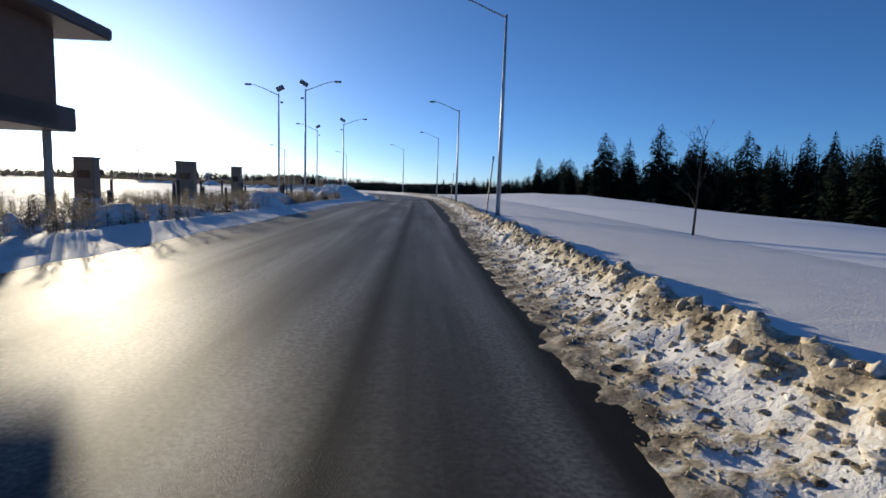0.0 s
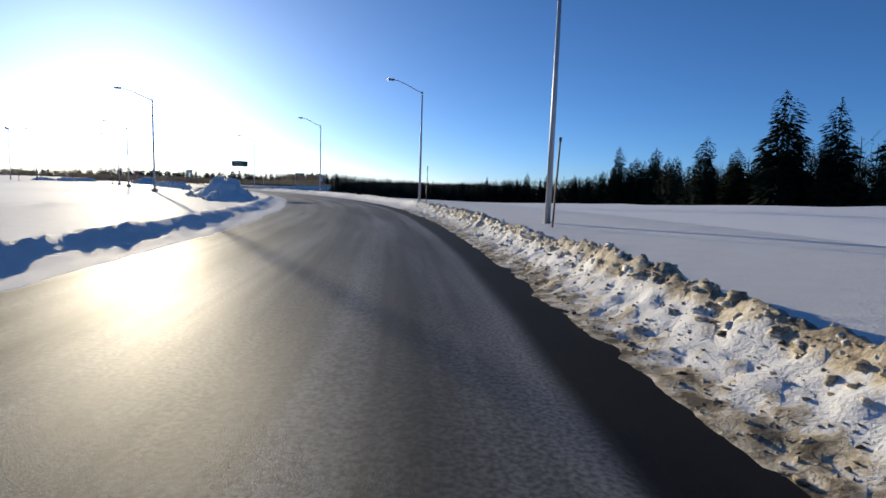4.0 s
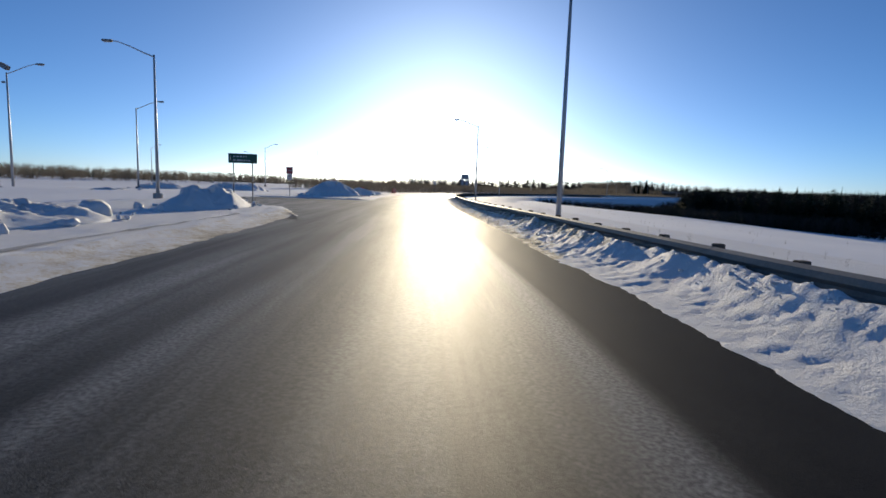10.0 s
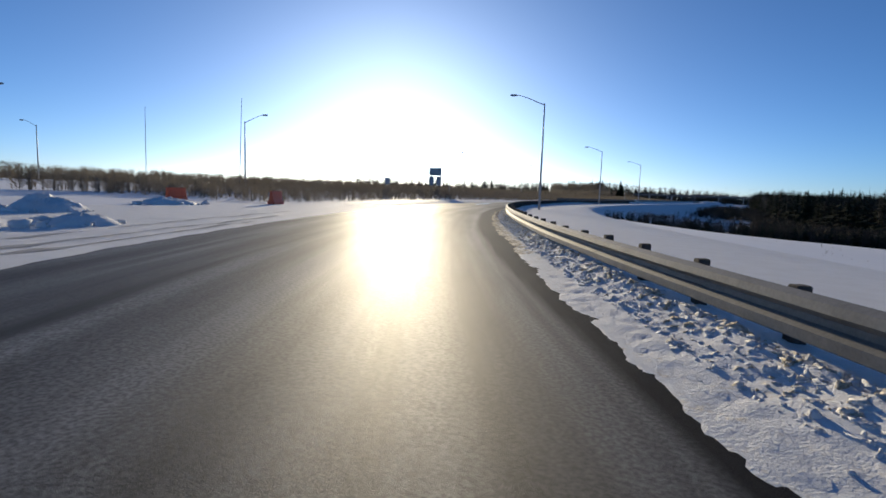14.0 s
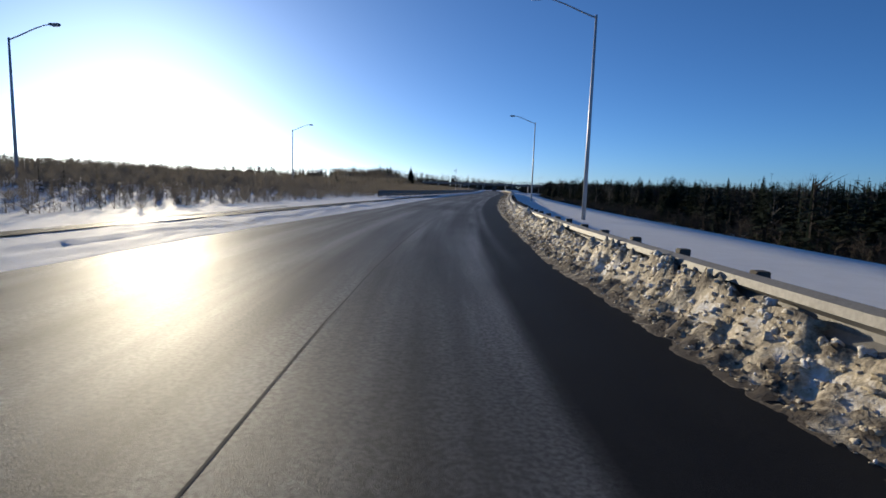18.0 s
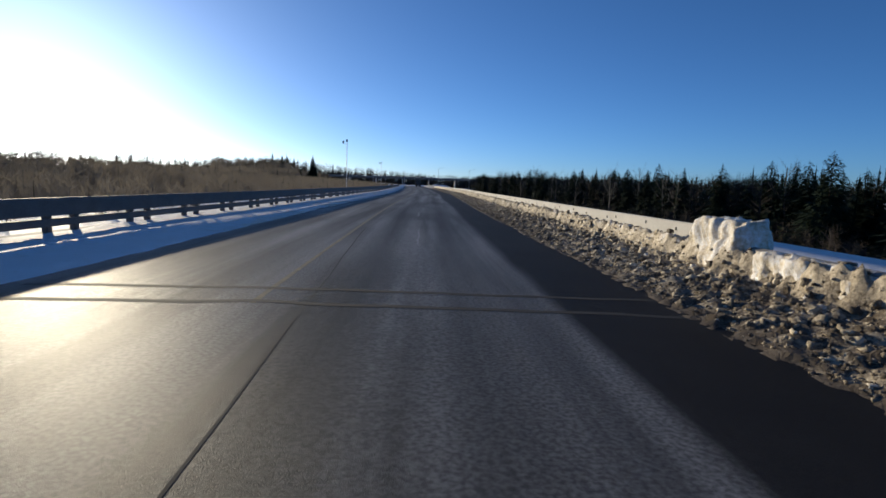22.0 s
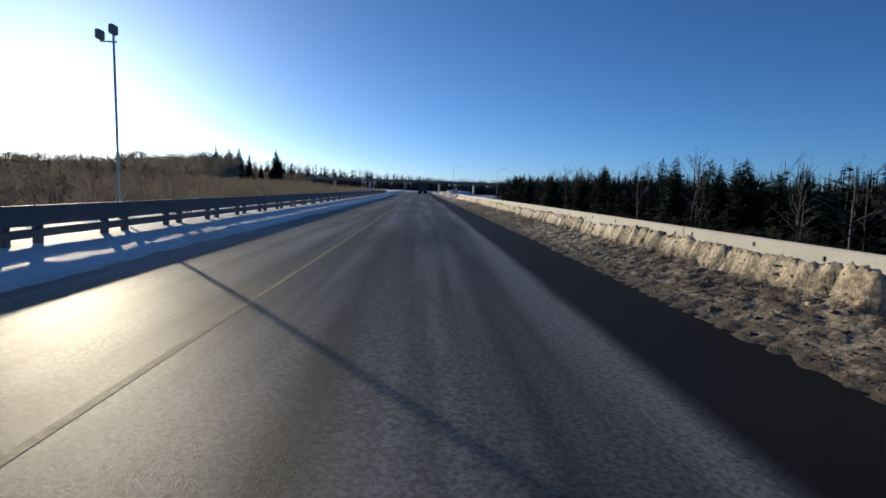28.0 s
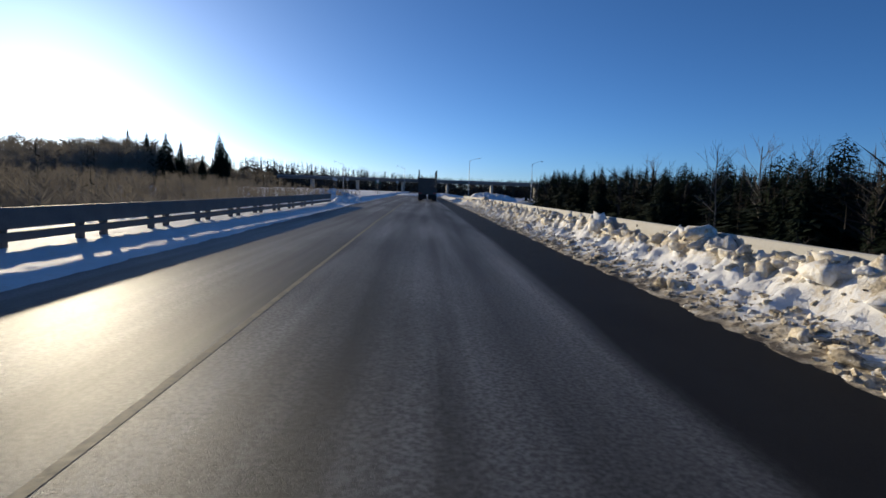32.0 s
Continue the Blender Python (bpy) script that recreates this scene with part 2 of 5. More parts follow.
def box(bm, size, at=(0, 0, 0), turn=None, bevel=0.0):
    made = bmesh.ops.create_cube(bm, size=1, matrix=Matrix.Translation(at) @ (turn or Matrix()) @ Matrix.Diagonal((*size, 1)))
    if bevel:
        edges = list({e for v in made["verts"] for e in v.link_edges})
        bmesh.ops.bevel(bm, geom=edges, offset=bevel, segments=2, affect="EDGES")
    return bm


def tube(bm, path, radii, sides=10):
    """A tapered tube along a path of points."""
    path = [Vector(p) for p in path]
    rings = []
    for i, p in enumerate(path):
        d = (path[min(i + 1, len(path) - 1)] - path[max(i - 1, 0)]).normalized()
        u = d.orthogonal().normalized() if abs(d.z) < 0.99 else Vector((1, 0, 0))
        if abs(d.z) < 0.99:
            u = d.cross(Vector((0, 0, 1))).normalized()
        w = d.cross(u).normalized()
        rings.append([bm.verts.new(p + radii[i] * (math.cos(a) * u + math.sin(a) * w)) for a in [2 * math.pi * k / sides for k in range(sides)]])
    for r, q in zip(rings, rings[1:]):
        for k in range(sides):
            bm.faces.new((r[k], r[(k + 1) % sides], q[(k + 1) % sides], q[k]))
    bm.faces.new(rings[0][::-1])
    bm.faces.new(rings[-1])
    return bm


def empty(name, m, label, category, group="", kind=""):
    ob = new(name)
    ob.matrix_world = m
    return tagged(ob, label, category, group, kind)


# ---- plan: the road's axis, with distance along it (s) and offset to the right of it (o) ----
KNOTS = ((0, 0), (-1.2, 24.97), (-2.48, 49.94), (-4.2, 74.88), (-8.5, 99.48), (-16.25, 123.21), (-27.94, 145.27), (-42.53, 165.56), (-57.74, 185.41), (-72.98, 205.22), (-87.24, 225.75), (-99.73, 247.39), (-109.8, 270.26), (-117.01, 294.17), (-121.12, 318.81), (-122.54, 343.76), (-122.63, 368.76), (-122.28, 393.76), (-121.69, 418.75), (-120.75, 443.73), (-119.9, 468.72), (-119.73, 493.72), (-119.66, 518.72), (-119.74, 543.71), (-119.78, 568.71), (-119.78, 593.71))
_k = np.array(KNOTS, float)
_k = np.concatenate([_k[:1] + (_k[0] - _k[1]) * np.arange(8, 0, -1)[:, None], _k, _k[-1:] + np.array([0, 25.0]) * np.arange(1, 30)[:, None]])
FIRST = -200.0


def _axis():
    pts = []
    for i in range(1, len(_k) - 2):
        a, b, c, d = _k[i - 1:i + 3]
        for f in np.arange(0, 1, 0.04):
            pts.append(0.5 * (2 * b + (c - a) * f + (2 * a - 5 * b + 4 * c - d) * f * f + (3 * b - a - 3 * c + d) * f ** 3))
    return np.array(pts)


AX = _axis()
AS = FIRST + 25.0 + np.concatenate([[0], np.cumsum(np.hypot(*np.diff(AX, axis=0).T))])
AT = np.gradient(AX, axis=0)
AT /= np.hypot(*AT.T)[:, None]


def on_road(s, o, z=0.0):
    """World places of points at s along the axis, o to the right, z up."""
    s, o, z = np.broadcast_arrays(np.asarray(s, float), np.asarray(o, float), np.asarray(z, float))
    x, y, tx, ty = (np.interp(s, AS, c) for c in (AX[:, 0], AX[:, 1], AT[:, 0], AT[:, 1]))
    return np.stack([x + ty * o, y - tx * o, z], -1)


def along(s):
    """The road's direction at s, as a turn about z in degrees (0: the road runs to +y)."""
    return math.degrees(math.atan2(-np.interp(s, AS, AT[:, 0]), np.interp(s, AS, AT[:, 1])))


def road_place(xy):
    """s and o of world places."""
    xy = np.asarray(xy, float).reshape(-1, 2)
    s, o = np.empty(len(xy)), np.empty(len(xy))
    for i in range(0, len(xy), 2000):
        d = ((xy[i:i + 2000, None] - AX[None, ::4]) ** 2).sum(-1)
        j = d.argmin(1) * 4
        v = xy[i:i + 2000] - AX[j]
        s[i:i + 2000] = AS[j] + (v * AT[j]).sum(1)
        o[i:i + 2000] = v[:, 0] * AT[j, 1] - v[:, 1] * AT[j, 0]
    return s, o


def table(*pairs):
    a = np.array(pairs, float)
    return lambda s: np.interp(s, a[:, 0], a[:, 1])


right_edge = table((-150, 1.3), (10, 1.35), (35, 1.85), (55, 1.95), (90, 2.1), (116, 2.5), (144, 2.5), (170, 3.3), (190, 3.2), (237, 2.75), (246, 2.6), (258, 1.92), (264, 2.05), (271, 2.25), (318, 2.3), (335, 2.4), (345, 2.48), (355, 2.62), (366, 2.9), (380, 3.05), (390, 3.12), (408, 3.32), (440, 3.4), (605, 3.7), (1000, 3.7))
side_outer = table((203, -5.0), (206, -6.2), (212, -8.4), (220, -15.0), (228, -24.0), (236, -40.0))
left_edge = table((-150, -5.8), (45, -6.4), (60, -5.2), (78, -5.0), (119, -5.3), (141, -4.7), (170, -4.7), (190, -5.2), (205, -5.6), (240, -5.4), (250, -6.4), (268, -7.2), (295, -7.3), (325, -7.5), (338, -7.1), (351, -6.2), (358, -5.8), (377, -4.7), (400, -4.9), (425, -5.3), (445, -5.3), (605, -5.25), (650, -6.2), (1000, -6.9))
crest_off = table((0, 1.25), (116, 1.1), (170, 1.25), (190, 1.3), (237, 0.9), (260, 1.2), (270, 0.95), (318, 0.65), (345, 0.78), (366, 0.62), (390, 0.95), (408, 1.2), (428, 1.6), (440, 1.72), (590, 1.75), (605, 1.45), (640, 1.5), (1000, 1.5))
crest_high = table((0, 0.45), (60, 0.45), (110, 0.48), (170, 0.5), (200, 0.35), (237, 0.25), (262, 0.16), (300, 0.2), (335, 0.28), (345, 0.36), (349, 0.56), (366, 0.58), (420, 0.62), (440, 0.64), (560, 0.66), (600, 0.64), (640, 0.7), (700, 0.3))
bank_dirt = table((-50, 0.26), (40, 0.24), (80, 0.2), (105, 0.02), (130, -0.35), (185, -0.35), (196, 0.04), (229, 0.07), (236, -0.1), (266, -0.12), (280, 0.06), (300, 0.2), (345, 0.24), (385, 0.24), (405, 0.28), (420, 0.56), (560, 0.58), (590, 0.46), (605, 0.12), (640, 0.08), (1000, 0.1))
field_high = table((-150, -0.4), (15, -0.3), (50, 0.6), (90, 1.5), (125, 0.6), (150, -0.8), (180, -1.3), (250, -1.3), (300, -1.4), (325, -2.6), (355, -4.2), (400, -5.0), (1000, -5.0))
near_high = table((-150, 0.1), (120, 0.2), (200, 0.2), (240, 0.0), (330, -0.3), (380, -0.8), (425, -3.0), (660, -3.0), (700, -0.5), (1000, 0.0))


def ground_high(s, o):
    """The lie of the land, without the ploughed banks."""
    s, o = np.asarray(s, float), np.asarray(o, float)
    r = o - right_edge(s)
    h = np.where(o > 0, np.where(r < 4, near_high(s) * np.clip(r / 4, 0, 1),
        np.where(r < 25, near_high(s) + (field_high(s) - near_high(s)) * np.clip((r - 4) / 21, 0, 1),
        field_high(s) - np.clip((r - 25) / 60, 0, 1) * np.clip(6 + field_high(s), 0.2, 8))), 0.0)
    left = -o + left_edge(s)
    drop = np.interp(s, [425, 450, 640, 690], [0, -3.0, -3.0, 0])
    h = np.where(o <= 0, 0.06 * np.clip(left / 1.8, 0.1, 1) + np.clip((left - 3.3) / 2.2, 0, 1) * drop + np.interp(left, [0, 10, 25, 60], [0, 0.0, 0.5, 1.0]) * np.interp(s, [280, 330, 420, 440], [0, 1, 1, 0]), h)
    return h


def rough(x, y, z, size, octaves=3):
    v, amp, f = 0.0, 1.0, 1.0 / size
    for _ in range(octaves):
        v += amp * noise.noise((x * f, y * f, z * f))
        amp, f = amp * 0.5, f * 2.1
    return v


# ---- ground ----
def steps(lo, hi, step):
    inner = np.arange(lo, hi + step, step)
    out = [step]
    while sum(out) < 3600:
        out.append(out[-1] * 1.35)
    out = np.cumsum(out)
    return np.concatenate([lo - out[::-1], inner, inner[-1] + out])


gx, gy = steps(-330, 190, 4.0), steps(-90, 900, 4.0)
GX, GY = np.meshgrid(gx, gy)
gs, go = road_place(np.stack([GX.ravel(), GY.ravel()], -1))
gz = ground_high(gs, go)
edge_r, edge_l = go - right_edge(gs), left_edge(gs) - go
inside = np.minimum(np.clip((10.5 - edge_r) / 3, 0, 1), np.clip((13 - edge_l) / 3, 0, 1))
gz = gz - 0.4 * inside
gz += np.array([0.25 * rough(x, y, 0, 30, 2) for x, y in zip(GX.ravel(), GY.ravel())]) * (1 - inside)
far = np.clip((np.maximum(np.abs(GX.ravel() + 70) - 260, np.abs(GY.ravel() - 400) - 500)) / 300, 0, 1)
gz = gz * (1 - far)
ground = new("ground", sheet("ground", np.stack([GX, GY, gz.reshape(GX.shape)], -1), SNOW))
tagged(ground, "snow-covered open ground with low wind ripples", "ground", kind="structure")

# ---- road ----
rs = np.arange(-90, 930, 1.5)
across = np.linspace(0, 1, 97)
ro = left_edge(rs)[:, None] - 0.5 + (right_edge(rs) - left_edge(rs) + 1.0)[:, None] * across
rz = -0.012 * np.abs(ro + 2)
rz = rz - rz.max() * 0
road_me = sheet("road", on_road(rs[:, None], ro, rz), ASPHALT)
lane_line = table((-90, 1.0), (60, 1.1), (115, 1.5), (210, 1.8), (300, 1.3), (345, 0.9), (352, 1.12), (362, 1.42), (390, 1.6), (440, 1.82), (455, 1.95), (474, 1.6), (490, 1.75), (550, 2.05), (568, 2.2), (582, 2.25), (605, 1.95), (620, 2.15), (1000, 2.2))
ragged = np.array([0.1 * noise.noise((v * 0.11, 2, 5)) + 0.05 * noise.noise((v * 0.6, 4, 5)) for v in rs])[:, None]
dust = np.clip((lane_line(rs)[:, None] + ragged - ro) / 0.2 + 0.6, 0.03, 1)
dust *= 0.75 + 0.25 * np.cos((ro - lane_line(rs)[:, None] + 1.85) * 2 * math.pi / 1.75)
dust = np.maximum(dust, np.clip(1 - (ro - left_edge(rs)[:, None]) / 0.25, 0, 1) * 0.8)
dust += 0.75 * (np.exp(-((ro - 1.2) / 0.15) ** 2) + np.exp(-((ro - 1.68) / 0.13) ** 2)) * np.interp(rs, [350, 366, 412, 424], [0, 1, 1, 0])[:, None]
dust *= 1 - 0.95 * np.exp(-((ro + 0.48) / 0.24) ** 2) * np.interp(rs, [-90, 45, 75], [1, 1, 0])[:, None]
road_me.attributes.new("dust", "FLOAT", "POINT").data.foreach_set("value", dust.reshape(-1))
uvl = road_me.uv_layers.new(name="UVMap")
vi = np.empty(len(road_me.loops), np.int32)
road_me.loops.foreach_get("vertex_index", vi)
flat_uv = np.stack([ro, np.broadcast_to(rs[:, None], ro.shape)], -1).reshape(-1, 2)
uvl.data.foreach_set("uv", flat_uv[vi].reshape(-1))
road = tagged(new("road", road_me), "two-lane asphalt road greyed by salt and blown snow", "road", kind="structure")


def road_height(o):
    return -0.012 * np.abs(np.asarray(o) + 2)


def ribbon(name, s0, s1, off, width, material, label, wobble=0.0, seed=0, parent=None, step=1.0):
    s = np.arange(s0, s1 + 1e-6, step)
    mid = np.array([off(v) if callable(off) else off for v in s]) + wobble * np.array([noise.noise((v * 0.35, seed, 0)) + 0.5 * noise.noise((v * 1.3, seed, 3)) for v in s])
    w = width * np.clip(np.minimum(s - s0, s1 - s) / 1.2, 0.08, 1) if name == "sealed_crack" else np.full(len(s), width)
    o = mid[:, None] + w[:, None] * np.array([-0.5, 0.5])
    ob = new(name, sheet(name, on_road(s[:, None], o, road_height(o) + 0.002), material))
    return tagged(attach(ob, parent), label)


def banks(side):
    """The ploughed snow beside the road: gravel strip, rubble, a lumpy crest and the back slope that runs out into the field."""
    s = np.concatenate([np.arange(-60, 0, 0.6), np.arange(0, 660, 0.08 if side > 0 else 0.25), np.arange(660, 900, 1.2)])
    if side > 0:
        u = np.concatenate([np.linspace(-0.35, 2.3, 45), [2.6, 3.0, 3.8, 4.8, 6.5, 9, 12.5]])
    else:
        u = np.concatenate([np.linspace(-0.35, 3.2, 16), [4, 5.5, 7.5, 10, 13, 15]])
    S, U = np.meshgrid(s, u, indexing="ij")
    edge = right_edge(S) if side > 0 else left_edge(S)
    wav = np.array([0.18 * noise.noise((v * 0.22, 7.0 * side, 0)) + 0.12 * noise.noise((v * 0.9, 3.0 * side, 1)) for v in s])[:, None]
    deck = np.interp(S, [418, 427, 595, 612], [0, 1, 1, 0]) if side > 0 else 0 * S
    fringe = np.array([0.07 * noise.noise((v * 2.3, 4.0 * side, 2)) + 0.05 * noise.noise((v * 6.1, side, 3)) for v in s])[:, None] * (side > 0)
    O = edge + side * (U + wav * (U < 3) * (1 - 0.6 * deck) + fringe * (U < 0.6))
    T = ground_high(S, O)
    T = np.where((deck > 0) & (O < 5.9), np.maximum(T, 0), T)
    if side > 0:
        uc, hc, dirt = crest_off(S), crest_high(S), bank_dirt(S)
        uc = uc + deck * np.array([0.09 * noise.noise((v * 1.9, 5.0, 2)) + 0.07 * noise.noise((v * 4.3, 1.0, 6)) + 0.05 * noise.noise((v * 9.0, 2.0, 8)) for v in s])[:, None]
    else:
        uc = np.full_like(S, 1.6)
        hc = np.interp(S, [-60, 40, 60, 90, 180, 195, 240, 260, 300, 420, 440, 640, 660], [0.12, 0.15, 0.25, 0.3, 0.15, 0.02, 0.06, 0.03, 0.02, 0.02, 0.02, 0.02, 0.3])
        dirt = np.interp(S, [-60, 60, 180, 200, 235, 300, 430, 450, 620], [-0.11, -0.11, -0.11, 0.05, -0.11, -0.14, -0.11, -0.05, -0.11])
    lump = np.array([rough(a, b * 1.2, side * 9.0, 0.42, 3) for a, b in zip(S.ravel(), U.ravel())]).reshape(S.shape)
    big = np.array([noise.noise((a * 0.3, b * 0.5, side * 4.0)) for a, b in zip(S.ravel(), U.ravel())]).reshape(S.shape)
    grit = np.array([rough(a, b, side * 2.0, 0.17, 3) for a, b in zip(S.ravel(), U.ravel())]).reshape(S.shape) if side > 0 else 0 * S
    rise = np.clip(U / np.maximum(uc, 0.05), 0, 1)
    back = np.clip(1 - (U - uc) / 1.3, 0, 1)
    face = np.clip((U - uc + 0.17) / 0.17, 0, 1)
    wall = np.maximum(deck, np.interp(S, [352, 392], [0, 1]) * (side > 0) * (S < 440))
    front = (1 - wall) * (0.25 * rise + 0.75 * rise ** 3.5) + wall * (0.42 * rise + 0.58 * face)
    prof = np.where(U < uc, front, back ** 1.4)
    clean = np.clip(-dirt * 4, 0, 1)
    coarse = 1 + 1.0 * np.interp(S, [592, 606], [0, 1])
    Z = np.where(U < uc, road_height(O) * (1 - rise) + np.maximum(T, 0) * rise, T) + hc * prof * (1 + (0.4 - 0.25 * clean) * (1 - 0.7 * deck) * big)
    lump = np.where(lump > 0, lump, lump * 0.6) * (1 - 0.5 * np.interp(S, [232, 240, 300, 320], [0, 1, 1, 0]) * (side > 0)) * (1 - clean * np.clip(0.92 - 0.55 * (U > uc - 0.12), 0, 1))
    Z += lump * (0.02 * (1 - 0.5 * deck) + 0.22 * hc * prof * (1 - 0.68 * wall) + 0.03 * np.clip(dirt, 0, 1) * (1 - deck)) * coarse * np.clip((U + 0.1) / 0.25, 0, 1) * np.clip((4.5 - U) / 2, 0.08, 1)
    rubble = np.interp(S, [285, 310, 408, 420], [0, 1, 1, 0]) * (side > 0)
    heap = np.interp(S, [416, 424, 446, 475], [0, 1, 1, 0]) * (side > 0)
    Z += grit * rubble * 0.05 * np.clip(U / 0.25, 0, 1) * np.clip((uc + 0.3 - U) / 0.3, 0, 1)
    Z += grit * (0.02 + 0.05 * np.clip(dirt + 0.1, 0, 0.6) * (1 - 0.35 * deck + 1.1 * heap) + 0.09 * hc * prof * (1 - clean * 0.5) * (1 - 0.4 * deck)) * np.clip((U + 0.08 * deck) / (0.2 - 0.1 * deck), 0, 1) * np.clip((uc + 1.0 - U) / 0.5, 0.05, 1)
    if side < 0:
        Z += (0.03 * np.sin(U * 9 + 2.2 * big * 3) * np.clip(U, 0, 1) * np.clip((5 - U) / 2, 0, 1)) * np.interp(S, [-60, 40, 90, 420, 440], [0.5, 0.5, 1, 1, 0.3])
    Z = np.where(U < -0.05, road_height(O) - 0.05, np.maximum(Z, road_height(O) - 0.01 + 0.03 * np.clip(U, 0, 1)))
    if side < 0:
        mouth = np.clip((O - side_outer(S) - 0.3) / 0.9, 0, 1) * np.clip((S - 203) / 1.5, 0, 1) * (S < 236)
        Z = Z - (Z + 0.3) * mouth
    Z[:, -1] = ground_high(S[:, -1], O[:, -1]) - 0.6
    Z[:, -2] = np.maximum(Z[:, -2], T[:, -2])
    me = sheet("snow_bank", on_road(S, O, Z), BANK)
    if side > 0:
        me.polygons.foreach_set("use_smooth", np.ones(S[:-1, :-1].size, bool))
    if side > 0:
        dirty = dirt > -0.1
        d = dirt + 0.15 * big + dirty * ((0.5 - 0.22 * (S < 108)) * np.clip(1.2 - U / (0.4 * np.clip(uc, 0.35, 1)), 0, 1) * (1 - 0.6 * wall) * (1 - 0.4 * rubble) + (0.26 * (1 - wall)) * np.exp(-((rise - 0.95) / 0.13) ** 2) + 0.65 * np.clip(grit, -0.3, 1) * np.clip(1.4 - 1.3 * rise, 0, 1) * (1 - 0.85 * deck))
        d = d - 0.36 * (1 - wall) * (1 - rubble) * np.exp(-((rise - 0.68) / 0.18) ** 2) * (dirt > 0.1) - 0.24 * deck * face + rubble * 0.2 * np.clip((0.66 + 0.2 * wall - rise + 0.25 * lump) / 0.2, 0, 1) - 0.12 * wall * (1 - deck) * face - np.clip((U - uc - 0.2) / 0.35, 0, 1) * 0.8 - 0.25 * lump * (1 - 0.7 * deck)
    else:
        d = dirt + 0.22 * big + 0.3 * (1 - rise) ** 2 * (dirt > -0.1) - np.clip((U - uc - 0.1) / 0.4, 0, 1) * 0.8 - 0.2 * lump
    d = np.where(U > uc + 0.9, -0.6, d)
    att = me.attributes.new("dirt", "FLOAT", "POINT")
    att.data.foreach_set("value", d.reshape(-1))
    return new("snow_bank", me)


bank_r = tagged(banks(1), "ploughed bank of lumpy snow stained with road dirt", "snow bank", kind="structure")
bank_l = tagged(banks(-1), "low shoulder of packed snow beside the road", "snow bank", kind="structure")


# ---- lamps ----
def lamp_post(xy, toward, high=10.9, arm=2.9, label="", extra=False, base=False):
    """A tapered lamp post with one curved arm; toward: the turn of the arm about z, 0 to +x."""
    s, o = road_place([xy])
    z = float(ground_high(s, o)[0]) - 0.05
    ob = empty("street_lamp", pose(xy[0], xy[1], z, 0, 0, toward), label or "tall grey metal street lamp with a single arm, unlit", "street lamp", "street lamps along the road")
    high -= z
    part("pole", tube(bmesh.new(), [(0, 0, 0), (0, 0, high * 0.5), (0, 0, high)], [0.125, 0.1, 0.062], 12), POLE, ob, smooth=True)
    pts = [(0, 0, high - 0.15), (arm * 0.25, 0, high + 0.12), (arm * 0.6, 0, high + 0.55), (arm * 0.86, 0, high + 0.8), (arm, 0, high + 0.84)]
    part("arm", tube(bmesh.new(), pts, [0.05, 0.045, 0.04, 0.035, 0.03], 8), POLE, ob, smooth=True)
    bm = bmesh.new()
    box(bm, (0.75, 0.3, 0.15), (arm + 0.3, 0, high + 0.85), bevel=0.05)
    head = part("luminaire", bm, LUMINAIRE, ob)
    bm = bmesh.new()
    box(bm, (0.45, 0.24, 0.05), (arm + 0.32, 0, high + 0.76), bevel=0.015)
    part("lens", bm, LENS, head)
    bm = bmesh.new()
    box(bm, (0.34, 0.34, 0.05), (0, 0, 0.07), bevel=0.01)
    part("base_plate", bm, ZINC, ob)
    if base:
        part("footing", tube(bmesh.new(), [(0, 0, -0.5), (0, 0, 0.35), (0, 0, 0.4)], [0.33, 0.33, 0.3], 16), CONCRETE, ob)
    if extra:
        bm = bmesh.new()
        box(bm, (0.8, 0.5, 0.42), (-0.15, 0, high + 0.55), Matrix.Rotation(0.5, 4, "Y"), 0.04)
        part("floodlight", bm, LUMINAIRE, ob)
        bm = bmesh.new()
        box(bm, (0.3, 0.18, 0.18), (-0.32, 0, high - 0.9), bevel=0.03)
        part("camera_box", bm, LUMINAIRE, ob)
    return ob


RIGHT_LAMPS = ((3.0, 29.3), (1.4, 63.6), (-1.5, 98.0), (-10.3, 129.0), (-30.0, 160.0), (-55.5, 193.3), (-87.4, 238.0), (-108.0, 282.7), (-115.0, 340.3), (-114.6, 386.2))
for xy in RIGHT_LAMPS:
    s, o = road_place([xy])
    lamp_post(xy, along(s[0]) + 180)
LEFT_LAMPS = ((-18.0, 57.0, 1, 1), (-14.3, 53.8, 0, 1), (-22.4, 92.0, 1, 1), (-15.9, 82.0, 0, 1), (-40.6, 133.0, 1, 0), (-65.9, 165.1, 1, 0), (-85.0, 189.5, 1, 0), (-109.4, 187.9, 0, 1),
              (-116.2, 202.7, 0, 0), (-201.0, 246.0, 0, 0), (-192.0, 273.0, 1, 0), (-160.0, 254.0, 0, 0), (-150.0, 280.0, 0, 0), (-152.0, 343.0, 0, 0), (-154.0, 397.0, 0, 0))
for x, y, away, extra in LEFT_LAMPS:
    s, o = road_place([(x, y)])
    lamp_post((x, y), along(s[0]) + (180 if away else 0), high=11.0 if extra else 10.2, label="grey metal street lamp standing in the snow, unlit" if not extra else "grey street lamp carrying a floodlight and a camera box", extra=bool(extra), base=not extra)


